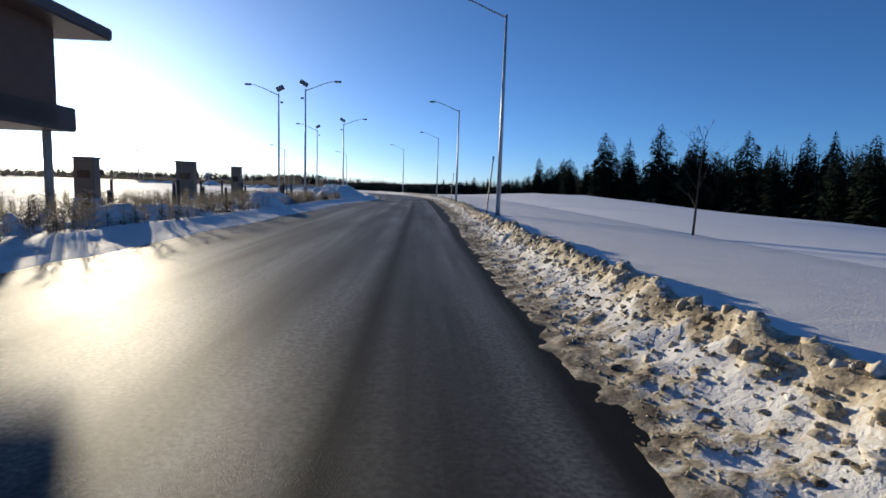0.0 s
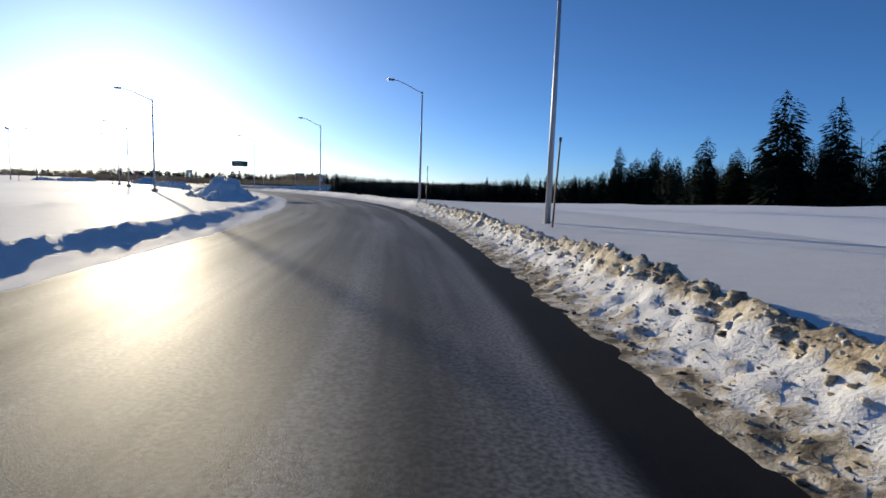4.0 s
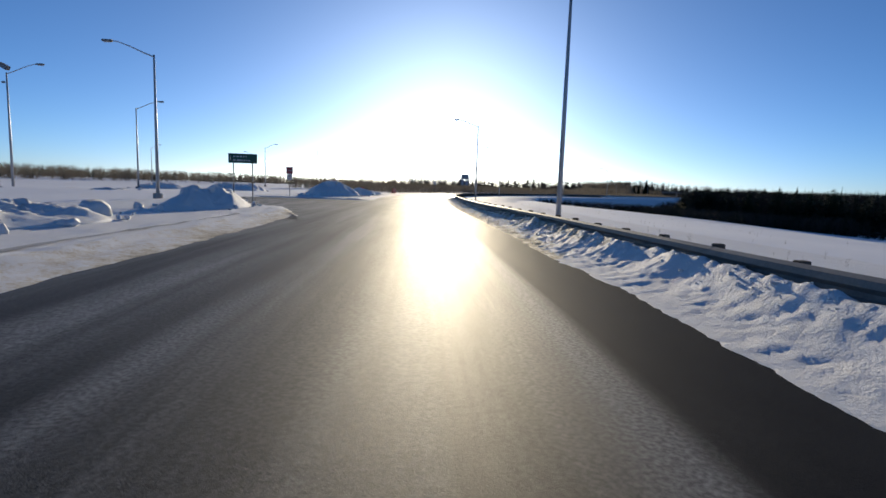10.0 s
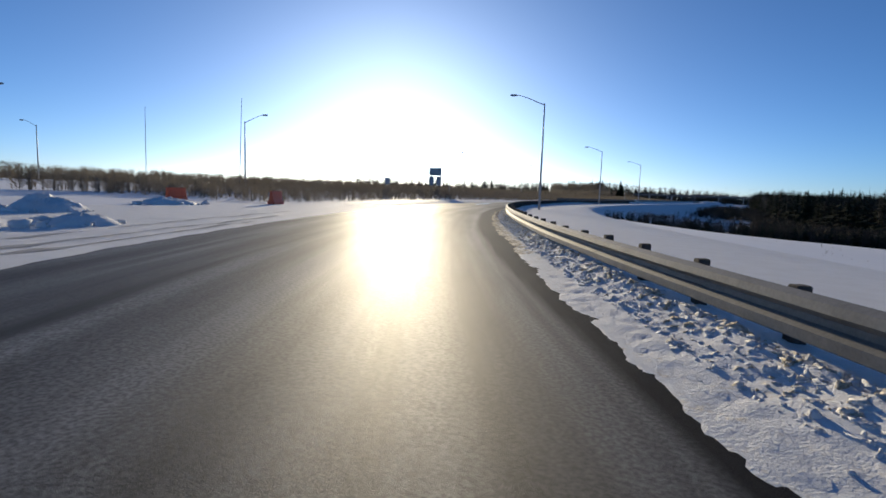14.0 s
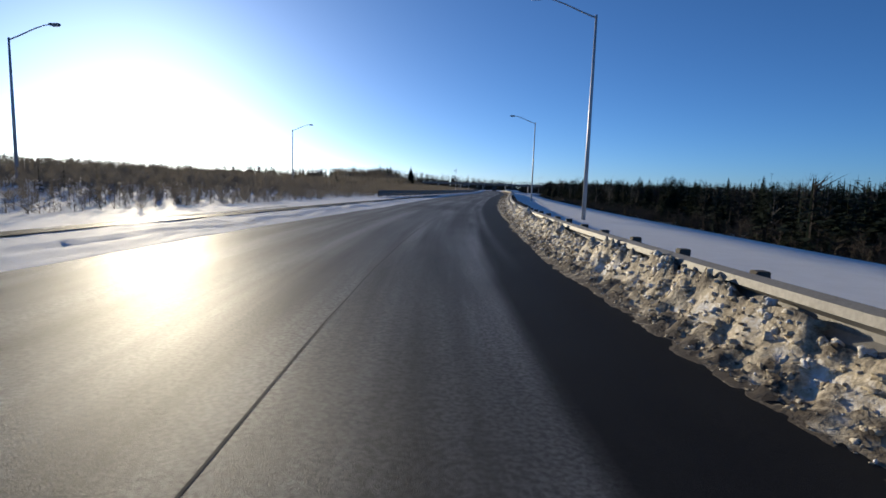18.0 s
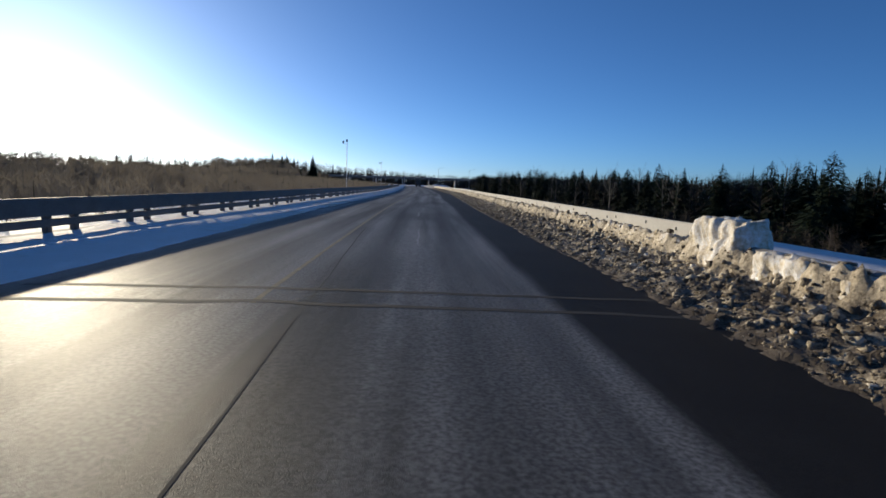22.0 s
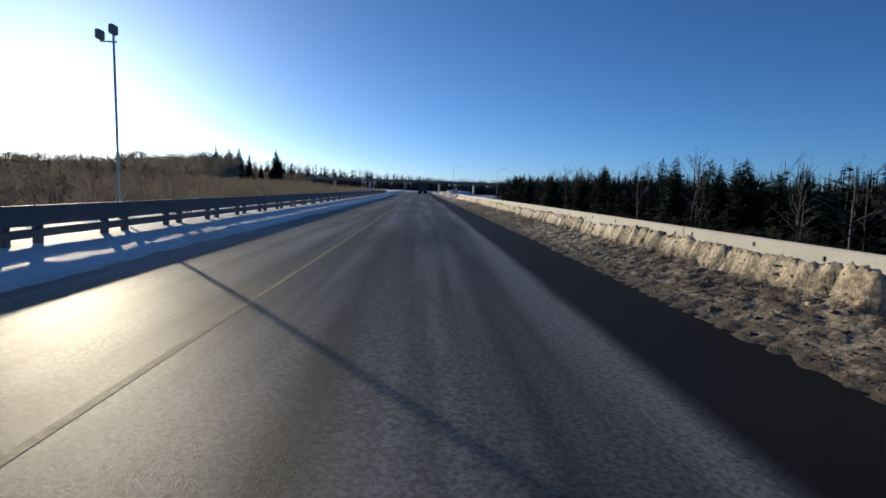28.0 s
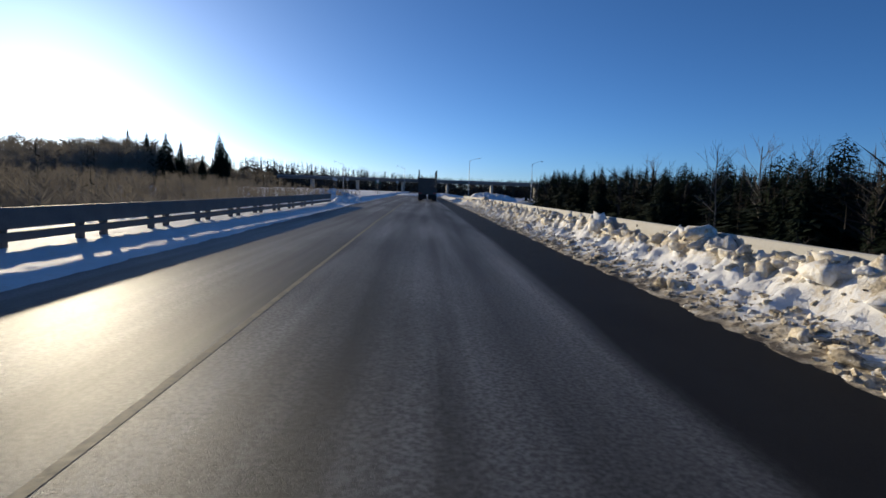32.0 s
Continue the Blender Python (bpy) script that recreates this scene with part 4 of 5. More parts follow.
# ---- trees ----
def spray(r, count, wide, leaf, start=0.06, gaps=False, blunt=0.78):
    """The crown of a conifer of height 1 as many small drooping sprays of needles, uneven and thin at the top."""
    V, F = [], []
    lean = [r.uniform(0.6, 1.25) if gaps else r.uniform(0.85, 1.15) for _ in range(12)]
    tilt = r.uniform(0, 6.283)
    for _ in range(count):
        f = start + (1 - start) * (1 - math.sqrt(r.random())) ** 0.9
        a = r.uniform(0, 6.283)
        R = wide * (1 - f) ** blunt * lean[int(f * 11.9)] * (1 + 0.22 * math.cos(a - tilt + 9 * f)) + 0.004
        q = R * r.uniform(0.25, 1.0) ** 0.6
        size = leaf * (0.3 + 0.9 * (1 - f)) * r.uniform(0.6, 1.3)
        c, s = math.cos(a), math.sin(a)
        z = f - q * (0.25 - 0.5 * f) + r.uniform(-0.012, 0.012)
        w, h = size * 0.42, size * r.uniform(-0.25, 0.25)
        j = len(V)
        V += [(c * (q - size) - s * w, s * (q - size) + c * w, z + 0.25 * size + h), (c * (q - size) + s * w, s * (q - size) - c * w, z + 0.25 * size - h), (c * (q + size * 0.5), s * (q + size * 0.5), z - size * r.uniform(0.1, 0.6))]
        F.append((j, j + 1, j + 2))
    j = len(V)
    V += [(0.006, 0, 0.8), (-0.006, 0.004, 0.8), (0, 0, 1.01)]
    F.append((j, j + 1, j + 2))
    return V, F


def conifer(high, seed, count=2200, wide=0.0, gaps=False, blunt=0.78):
    """Trunk and crown meshes of a spruce or pine."""
    r = random.Random(seed)
    bm = tube(bmesh.new(), [(0, 0, -0.6), (0, 0, high * 0.5), (0, 0, high)], [high * 0.014, high * 0.008, 0.01], 6)
    trunk = bpy.data.meshes.new("trunk")
    bm.to_mesh(trunk)
    bm.free()
    trunk.materials.append(BARK)
    V, F = spray(r, count, wide or r.uniform(0.14, 0.22), 0.045, r.uniform(0.05, 0.25), gaps, blunt)
    return trunk, mesh("crown", [(x * high, y * high, z * high) for x, y, z in V], F, NEEDLES)


def bare_tree(high, seed, twigs=4, bark=None):
    """A leafless tree: trunk mesh, and the boughs and twigs as its crown."""
    r = random.Random(seed)
    bm = bmesh.new()
    top = [(0, 0, -0.5)]
    for i in range(1, 6):
        top.append((top[-1][0] + r.uniform(-0.05, 0.05) * high * 0.3, top[-1][1] + r.uniform(-0.05, 0.05) * high * 0.3, high * 0.17 * i))
    rad = [high * 0.013 * (1 - i * 0.16) for i in range(6)]
    tube(bm, top, rad, 6)
    trunk = bpy.data.meshes.new("trunk")
    bm.to_mesh(trunk)
    bm.free()
    trunk.materials.append(bark or PALEBARK)
    V, F = [], []

    def stick(p, d, L, w, depth):
        q = p + d * L
        u = d.orthogonal().normalized()
        v = d.cross(u)
        j = len(V)
        for base, ww in ((p, w), (q, w * 0.5)):
            for k in range(3):
                a = 2.094 * k
                V.append(base + ww * (math.cos(a) * u + math.sin(a) * v))
        for k in range(3):
            F.append((j + k, j + (k + 1) % 3, j + 3 + (k + 1) % 3, j + 3 + k))
        if depth > 0:
            for _ in range(r.randint(2, 4)):
                f = r.uniform(0.35, 1.0)
                nd = (d + Vector((r.uniform(-1, 1), r.uniform(-1, 1), r.uniform(-0.25, 0.8))) * 0.62).normalized()
                stick(p + d * L * f, nd, L * r.uniform(0.45, 0.7), w * 0.5, depth - 1)

    for i in range(int(9 + high * 0.6)):
        f = r.uniform(0.28, 1.0)
        x = f * 5
        a = int(min(x, 4))
        p = Vector(top[a]).lerp(Vector(top[a + 1]), x - a)
        ang = r.uniform(0, 6.283)
        d = Vector((math.cos(ang) * 0.8, math.sin(ang) * 0.8, r.uniform(0.5, 1.2))).normalized()
        stick(p, d, high * r.uniform(0.12, 0.22) * (1.25 - f * 0.6), max(high * 0.0045 * (1.3 - f), 0.012), twigs - 2)
    return trunk, mesh("crown", V, F, bark or PALEBARK)


def plant(kind, meshes, xy, z, scale, label, category, group, fat=1.0):
    ob = empty(kind, pose(xy[0], xy[1], z, 0, 0, random.uniform(0, 360)) @ Matrix.Diagonal((scale * fat, scale * fat, scale * random.uniform(0.92, 1.1), 1)), label, category, group)
    for nm, me in zip(("trunk", "crown"), meshes):
        attach(new(nm, me), ob)
    return ob


def land(x, y):
    s, o = road_place([(x, y)])
    return float(ground_high(s, o)[0])


SPRUCES = [conifer(12.0, k) for k in range(6)]
BARES = [bare_tree(11.0, 50 + k, 5) for k in range(5)]
PINES = [conifer(20.0, 30 + k, 3600, (0.22, 0.26, 0.19, 0.28)[k], True, 0.55) for k in range(4)]
PALE = [bare_tree(12.0, 90 + k, 4, ASPEN) for k in range(3)]

# right-hand woods beyond the field and along the river: edge line with the height of the tree tops
EDGE = ((108, 40, 17), (100, 100, 19), (86, 140, 19), (76, 165, 18), (60, 188, 17), (48, 204, 12), (62, 244, 11), (60, 292, 16), (20, 312, 9.5), (-36, 318, 4.6), (-74, 312, 5.0), (-78, 343, 4.2), (-78, 385, 5.0), (-78, 431, 5.8), (-78, 470, 6.0), (-79, 510, 6.6), (-80, 560, 6.8), (-81, 610, 7.4), (-81, 650, 8.2), (-80, 700, 9.5), (-79, 775, 10.5))
ed = np.array(EDGE, float)
ln = np.concatenate([[0], np.cumsum(np.hypot(*np.diff(ed[:, :2], axis=0).T))])
rng = random.Random(11)


def edge_at(d):
    x, y, t = (np.interp(d, ln, ed[:, k]) for k in range(3))
    x2, y2 = (np.interp(d + 2, ln, ed[:, k]) - np.interp(d - 2, ln, ed[:, k]) for k in range(2))
    n = math.hypot(x2, y2) or 1
    return x, y, t, y2 / n, -x2 / n


d = 0.0
while d < ln[-1]:
    x, y, t, nx, ny = edge_at(d)
    back = rng.uniform(0, 9)
    x, y = x + nx * back, y + ny * back
    z = land(x, y) - 0.2
    tall = max(t * (0.84 + 0.2 * noise.noise((d * 0.05, 1, 1)) + rng.uniform(-0.12, 0.12)) - z, 3.0)
    pick = rng.random()
    if pick < (0.34 if t < 12 else 0.56):
        plant("pine_tree", PINES[rng.randrange(4)], (x, y), z, tall / 20.0, "bushy dark green pine at the edge of the woods", "tree", "trees of the woods", rng.uniform(0.75, 1.1))
    elif pick < 0.68:
        plant("spruce_tree", SPRUCES[rng.randrange(6)], (x, y), z, tall / 12.0, "dark green spruce at the edge of the woods", "tree", "trees of the woods", rng.uniform(0.9, 1.35))
    else:
        plant("bare_tree", (BARES + PALE)[rng.randrange(8)], (x, y), z, tall * 0.95 / 11.0, "leafless grey-barked tree at the edge of the woods", "tree", "trees of the woods")
    d += rng.uniform(2.4, 4.8)


def forest(name, spots, label, mats=(NEEDLES, PALEBARK), share=0.65, seed=5, rows=130, fat=0.06, twigs=34, girth=1.0):
    """Far trees too many to count, in one mesh: x, y, ground, top."""
    r = np.random.default_rng(seed)
    V, F, base, idx = [], [], 0, []
    forms = []
    for k in range(4):
        vs, fs = spray(random.Random(seed * 10 + k), rows, 0.17 + 0.02 * k, fat, 0.05, k > 1)
        j = len(vs)
        vs += [(0.012, 0, -0.05), (-0.012, 0.01, -0.05), (0, 0, 1.0)]
        fs.append((j, j + 1, j + 2))
        forms.append((np.array(vs), np.array(fs), 0))
    for k in range(4):
        vs, fs = [], []
        rr = random.Random(seed * 20 + k)
        for i in range(twigs):
            a, f = rr.uniform(0, 6.283), rr.uniform(0.12, 0.8)
            L, up = rr.uniform(0.06, 0.24), rr.uniform(0.1, 0.34)
            c, s = math.cos(a), math.sin(a)
            j = len(vs)
            top = min(f + up, rr.uniform(0.88, 1.0))
            mx, mz = rr.uniform(0.3, 0.6), f + (top - f) * rr.uniform(0.3, 0.5)
            b = rr.uniform(-0.028, 0.028)
            vs += [(0, 0, f), (0.004, 0.004, f + 0.013), (c * L, s * L, top), (c * L * mx, s * L * mx, mz), (c * L * mx + 0.004, s * L * mx, mz + 0.008), (c * L * mx - s * b, s * L * mx + c * b, min(mz + up * 0.6, 0.98))]
            fs += [(j, j + 1, j + 2), (j + 3, j + 4, j + 5)]
        j = len(vs)
        vs += [(0.012, 0, -0.05), (-0.012, 0.004, -0.05), (0, 0, 0.97)]
        fs.append((j, j + 1, j + 2))
        forms.append((np.array(vs), np.array(fs), 1))
    for x, y, g, t in spots:
        vs, fs, mi = forms[r.integers(4) if r.random() < share else 4 + r.integers(4)]
        h = t - g
        a = r.uniform(0, 6.283)
        wide = h * girth * r.uniform(1.1, 2.1) if h < 14 else h * r.uniform(0.9, 1.4)
        c, s = math.cos(a) * wide, math.sin(a) * wide
        V.append(np.stack([vs[:, 0] * c - vs[:, 1] * s + x, vs[:, 0] * s + vs[:, 1] * c + y, vs[:, 2] * h + g], -1))
        F.append(fs + base)
        idx.append(np.full(len(fs), mi))
        base += len(vs)
    V, F, idx = np.concatenate(V), np.concatenate(F), np.concatenate(idx)
    me = bpy.data.meshes.new(name)
    me.from_pydata(V.tolist(), [], F.tolist())
    for m in mats:
        me.materials.append(m)
    me.polygons.foreach_set("material_index", idx.astype(np.int32))
    me.update()
    return tagged(new(name, me), label, "woods", kind="stuff")


spots = []
for d in np.arange(0, ln[-1], 0.8):
    x, y, t, nx, ny = edge_at(d)
    for _ in range(4):
        b = 2 + 75 * rng.random() ** 1.4
        px, py = x + nx * b + rng.uniform(-2, 2), y + ny * b + rng.uniform(-2, 2)
        s, o = road_place([(px, py)])
        if o[0] < 30 or (o[0] < 60 and s[0] < 200):
            continue
        g = land(px, py) - 0.3
        spots.append((px, py, g, max(t * (0.8 + 0.2 * noise.noise((d * 0.05, 1, 1)) + rng.uniform(-0.16, 0.1)) + b * 0.01, g + 3)))
forest("woods", spots, "dense dark spruce woods with bare trees between", share=0.8, seed=5)

for k, (x, y, top) in enumerate(((56.1, 187.7, 24.0), (69.1, 171.4, 23.4), (62.5, 181, 21.5), (77, 163, 21), (47, 201, 15), (84, 148, 22), (53, 300, 20.5), (59, 296, 18.5), (64, 288, 19.5), (-72, 452, 6.8), (-70, 497, 7.4), (-72, 516, 7.2), (-70, 548, 7.6), (-72, 571, 7.6), (-72, 598, 8.4), (-74, 626, 9.0))):
    z = land(x, y) - 0.2
    plant("pine_tree", PINES[k % 4], (x, y), z, (top - z) / 20.0, "tall dark pine standing above the woods", "tree", "trees of the woods")

# left-hand brush and trees
spots = []
LEFT = ((-175, -60, 7), (-185, 60, 6), (-200, 150, 5.0), (-215, 230, 4.8), (-200, 300, 4.4), (-172, 335, 3.8), (-160, 380, 3.2), (-158, 430, 4.2), (-160, 500, 4.2), (-166, 580, 5.8), (-180, 660, 7.4), (-206, 742, 17), (-215, 770, 17), (-210, 800, 10), (-190, 840, 8))
lf = np.array(LEFT, float)
ll = np.concatenate([[0], np.cumsum(np.hypot(*np.diff(lf[:, :2], axis=0).T))])
for d in np.arange(0, ll[-1], 0.5):
    x, y, t = (np.interp(d, ll, lf[:, k]) for k in range(3))
    for _ in range(3):
        b = 45 * rng.random() ** 1.5
        px, py = x - b + rng.uniform(-3, 3), y + rng.uniform(-3, 3)
        g = land(px, py) - 0.3
        spots.append((px, py, g, g + 0.3 + max((t - g) * rng.uniform(0.5, 1.02), 1.5)))
forest("roadside_thicket", spots, "thicket of leafless brush and young trees", (NEEDLES, BRUSH), 0.12, 6, 90, 0.07, 46)
# conifers that stand out above the thicket
for k in range(12):
    x, y = -206 + rng.uniform(-10, 16), 752 + rng.uniform(-22, 22)
    z = land(x, y) - 0.2
    plant("spruce_tree", SPRUCES[rng.randrange(6)], (x, y), z, rng.uniform(13, 19) / 12, "tall dark spruce standing above the thicket", "tree", "trees of the woods", rng.uniform(0.8, 1.25))
# low brush on the bank beyond the left lane
spots = []
for _ in range(5200):
    s, b = rng.uniform(296, 470), rng.random() ** 1.2
    o = float(np.interp(s, [296, 345, 362, 374, 470], [-15.8, -14.8, -13.6, -12.2, -11.6])) - 27 * b
    p = on_road(s, o)
    g = land(p[0], p[1]) - 0.2
    spots.append((p[0], p[1], g, g + rng.uniform(0.5, 1.1) + 2.0 * b))
forest("low_brush", spots, "low brown leafless brush on a snowy bank", (NEEDLES, BRUSH), 0.02, 7, 60, 0.07, 40)
far_tops = table((-180, 12.5), (-10, 13), (3, 13.5), (9, 19), (18, 24), (32, 23.5), (48, 21.5), (58, 16), (68, 12), (180, 12.5))
spots = []
for k in range(9000):
    a, b = rng.uniform(0, 2 * math.pi), rng.random()
    rad = 610 + 110 * b
    x, y = -60 + rad * math.cos(a), 430 + rad * math.sin(a)
    wave = 1 + 0.14 * noise.noise((a * 6, 0, 0)) + 0.14 * noise.noise((a * 23, 2, 0))
    spots.append((x, y, -1.5, (rng.uniform(0.82, 1.04) * float(far_tops(math.degrees(math.atan2(-(x + 60), y - 430)))) + 3 * b) * wave))
forest("far_woods", spots, "far belt of dark woods round the plain", (FARWOOD, FARWOOD), 0.75, 8, 45, 0.1, 14)
spots = []
for _ in range(6800):
    s, b = rng.uniform(428, 700), rng.random() ** 1.1
    o = -11.5 - 30 * b
    p = on_road(s, o)
    g = land(p[0], p[1]) - 0.2
    spots.append((p[0], p[1], g, rng.uniform(-0.6, 1.5) + 2.2 * b))
forest("valley_brush", spots, "brown leafless brush in the valley beside the bridge", (NEEDLES, BRUSH), 0.05, 14, 40, 0.08, 44, 0.5)
for k in range(30):
    x, y = -78 + rng.uniform(-2.5, 5), 470 + k * 7.4 + rng.uniform(-3, 3)
    z = land(x, y) - 0.2
    plant("bare_tree", (PALE + BARES)[rng.randrange(5)], (x, y), z, (rng.uniform(0.7, 1.0) * float(np.interp(y, [455, 560, 650, 700], [6.5, 8.2, 9.5, 10])) - z) / 11.0, "tall leafless tree standing above the woods", "tree", "trees of the woods")
# dark brush on the slope that falls to the river
spots = []
for _ in range(4200):
    s, o = rng.uniform(332, 640), rng.uniform(17, 62)
    if s < 455 and o < 36:
        continue
    p = on_road(s, o)
    g = land(p[0], p[1]) - 0.2
    spots.append((p[0], p[1], g, g + rng.uniform(0.9, 1.9) + max(0.0, -1.2 - g) * rng.uniform(0.1, 0.75)))
for _ in range(420):
    s, o = rng.uniform(380, 424), rng.uniform(8, 17)
    p = on_road(s, o)
    g = land(p[0], p[1]) - 0.2
    spots.append((p[0], p[1], g, g + rng.uniform(0.5, 1.3)))
forest("slope_brush", spots, "dark brush and young spruce on the slope above the river", (NEEDLES, BARK), 0.35, 12, 60, 0.08)
# brush that fills the hollow beyond the field
spots = []
for _ in range(2600):
    s, b = rng.uniform(300, 405), rng.random() ** 1.3
    o = float(np.interp(s, [300, 320, 350, 405], [44, 36, 33, 36])) + 40 * b + rng.uniform(-2, 2)
    p = on_road(s, o)
    g = land(p[0], p[1]) - 0.2
    spots.append((p[0], p[1], g, g + rng.uniform(1.2, 2.6) + 1.6 * b))
for _ in range(900):
    o = rng.uniform(13, 46)
    p = on_road(rng.uniform(322, 334) - 0.35 * (o - 13), o)
    g = land(p[0], p[1]) - 0.2
    spots.append((p[0], p[1], g, max(rng.uniform(-1.1, 0.05) - 0.02 * (o - 13), g + 0.6)))
forest("hollow_brush", spots, "dark brush and young spruce filling a hollow beyond the field", (NEEDLES, BARK), 0.4, 16, 60, 0.08, 26)
# stubble of dry stalks through the snow
spots = []
for _ in range(900):
    s, o = rng.uniform(190, 345), rng.uniform(7, 34)
    if noise.noise((s * 0.08, o * 0.25, 1)) < 0.02:
        continue
    p = on_road(s, o)
    g = land(p[0], p[1]) - 0.03
    spots.append((p[0], p[1], g, g + rng.uniform(0.1, 0.3)))
forest("dry_stalks", spots, "dry stalks poking through the field snow", (NEEDLES, BRUSH), 0.0, 13, 10, 0.1, 8)
# woods behind the overpass
spots = []
for _ in range(2600):
    x, y = rng.uniform(-380, 260), rng.uniform(880, 965)
    spots.append((x, y, -1.5, rng.uniform(6.5, 9.5) + 1.6 * noise.noise((x * 0.03, 0, 0)) + 0.03 * (y - 880)))
forest("junction_woods", spots, "dark belt of woods behind the overpass", (FARWOOD, FARWOOD), 0.75, 15, 50, 0.1, 14)
# shrubs in the open on the river bank
spots = []
for _ in range(260):
    s, o = rng.uniform(340, 600), rng.uniform(14, 34)
    p = on_road(s, o)
    g = land(p[0], p[1]) - 0.2
    spots.append((p[0], p[1], g, g + rng.uniform(0.8, 2.2)))
forest("river_shrubs", spots, "thin leafless shrubs in the snow below the road", (NEEDLES, BRUSH), 0.0, 9)
# young planted tree in the field, tied to a stake
plant("young_tree", bare_tree(4.2, 7, 5, BARK), (9.2, 19.3), land(9.2, 19.3) - 0.1, 1.0, "slim leafless young tree in the snow field", "tree", "")


# ---- signs ----
def bars(parent, width, high, rows, z0, material, seed):
    """Unreadable lettering as plain bars."""
    r = random.Random(seed)
    for k in range(rows):
        x = -width * 0.32
        y = z0 + high * (0.5 - (k + 0.5) / rows) * 0.8
        while x < width * (0.14 + 0.08 * k):
            w = r.uniform(0.035, 0.08)
            bm = bmesh.new()
            box(bm, (w, 0.004, high * 0.3 / rows), (x + w / 2, -0.028, y))
            part("letter_bar", bm, material, parent)
            x += w + r.choice((0.02, 0.02, 0.025, 0.1))


def guide_sign(xy, turn, width, high, top, rows, label, seed):
    z = land(*xy)
    ob = empty("road_sign", pose(xy[0], xy[1], z, 0, 0, turn), label, "road sign", "guide signs")
    top -= z
    bm = bmesh.new()
    box(bm, (width, 0.03, high), (0, 0, top - high / 2), bevel=0.008)
    panel = part("panel", bm, GREEN, ob)
    bm = bmesh.new()
    box(bm, (width - 0.04, 0.006, high - 0.04), (0, -0.0165, top - high / 2))
    part("face", bm, GREEN, panel)
    bars(panel, width, high, rows, top - high / 2, WHITE, seed)
    bm = bmesh.new()
    box(bm, (0.03, 0.004, high * 0.5), (-width * 0.42, -0.028, top - high / 2))
    part("arrow", bm, WHITE, panel)
    for x in (-width * 0.33, width * 0.33):
        bm = bmesh.new()
        box(bm, (0.07, 0.05, top + 0.4), (x, 0.045, top / 2 - 0.25), bevel=0.006)
        part("post", bm, ZINC, ob)
    return ob


guide_sign((-33.3, 138.45), 34.8, 1.87, 0.68, 4.0, 2, "dark green guide sign with pale lettering on two posts", 1)
guide_sign((-37.5, 171.8), along(176) - 20, 1.45, 0.48, 3.5, 1, "narrow green guide sign on two steel posts in the snow bank", 2)
guide_sign((-78.6, 192.2), along(215) + 4, 1.95, 0.66, 3.4, 2, "dark green guide sign with pale lettering beside a snow pile", 3)
guide_sign((-132, 712), 0, 1.6, 0.8, 3.4, 1, "small far guide sign on two posts", 4)


def text(word, size, m, material, parent, name="lettering"):
    cu = bpy.data.curves.new(name, "FONT")
    cu.body, cu.size, cu.extrude, cu.align_x, cu.align_y = word, size, 0.002, "CENTER", "CENTER"
    tmp = bpy.data.objects.new("tmp", cu)
    scene.collection.objects.link(tmp)
    me = bpy.data.meshes.new_from_object(tmp.evaluated_get(bpy.context.evaluated_depsgraph_get()))
    bpy.data.objects.remove(tmp)
    bpy.data.curves.remove(cu)
    me.transform(m)
    me.materials.clear()
    me.materials.append(material)
    return attach(new(name, me), parent)


def plate(parent, name, width, high, z, y, material, edge=None):
    bm = bmesh.new()
    box(bm, (width, 0.012, high), (0, y, z), bevel=0.004)
    p = part(name, bm, material, parent)
    if edge:
        for sx, sz, w, h in ((0, 1, width * 0.94, 0.015), (0, -1, width * 0.94, 0.015), (1, 0, 0.015, high * 0.96), (-1, 0, 0.015, high * 0.96)):
            bm = bmesh.new()
            box(bm, (w, 0.003, h), (sx * width * 0.465, y - 0.009, z + sz * high * 0.472))
            part("border", bm, edge, p)
    return p


upright = Matrix.Rotation(math.pi / 2, 4, "X")
# speed limit sign, strapped to a lamp post
speed = empty("speed_limit_sign", pose(-29.97, 159.8, land(-30, 160), 0, 3, along(163) - 14), "white speed limit sign strapped to a lamp post", "road sign")
p = plate(speed, "panel", 0.61, 0.92, 2.35, -0.14, WHITE, INK)
for word, size, z in (("SPEED", 0.17, 2.66), ("LIMIT", 0.17, 2.47), ("15", 0.42, 2.16)):
    text(word, size, Matrix.Translation((0, -0.148, z)) @ upright, INK, p)
for z in (2.1, 2.6):
    bm = bmesh.new()
    box(bm, (0.28, 0.26, 0.03), (0, -0.01, z), bevel=0.005)
    part("strap", bm, ZINC, speed)

# stop sign over a no-turn plate
stop = empty("stop_sign", pose(-93.5, 208.2, land(-93.5, 208.2), 0, 0, along(232) - 4), "red stop sign above a white no-turn plate on one post", "road sign")
bm = bmesh.new()
box(bm, (0.06, 0.06, 3.5), (0, 0.04, 1.5), bevel=0.006)
part("post", bm, ZINC, stop)
p = plate(stop, "stop_panel", 0.76, 0.76, 2.82, 0, RED, WHITE)
text("STOP", 0.25, Matrix.Translation((0, -0.01, 2.78)) @ upright, WHITE, p)
p = plate(stop, "turn_panel", 0.61, 0.64, 2.1, 0, WHITE, INK)
bm = bmesh.new()
ring = bmesh.ops.create_circle(bm, segments=32, radius=0.24)
out = bmesh.ops.extrude_edge_only(bm, edges=bm.edges[:])
for v in [g for g in out["geom"] if isinstance(g, bmesh.types.BMVert)]:
    v.co *= 0.84
bmesh.ops.transform(bm, matrix=Matrix.Translation((0, -0.014, 2.1)) @ upright, verts=bm.verts)
part("ring", bm, RED, p)
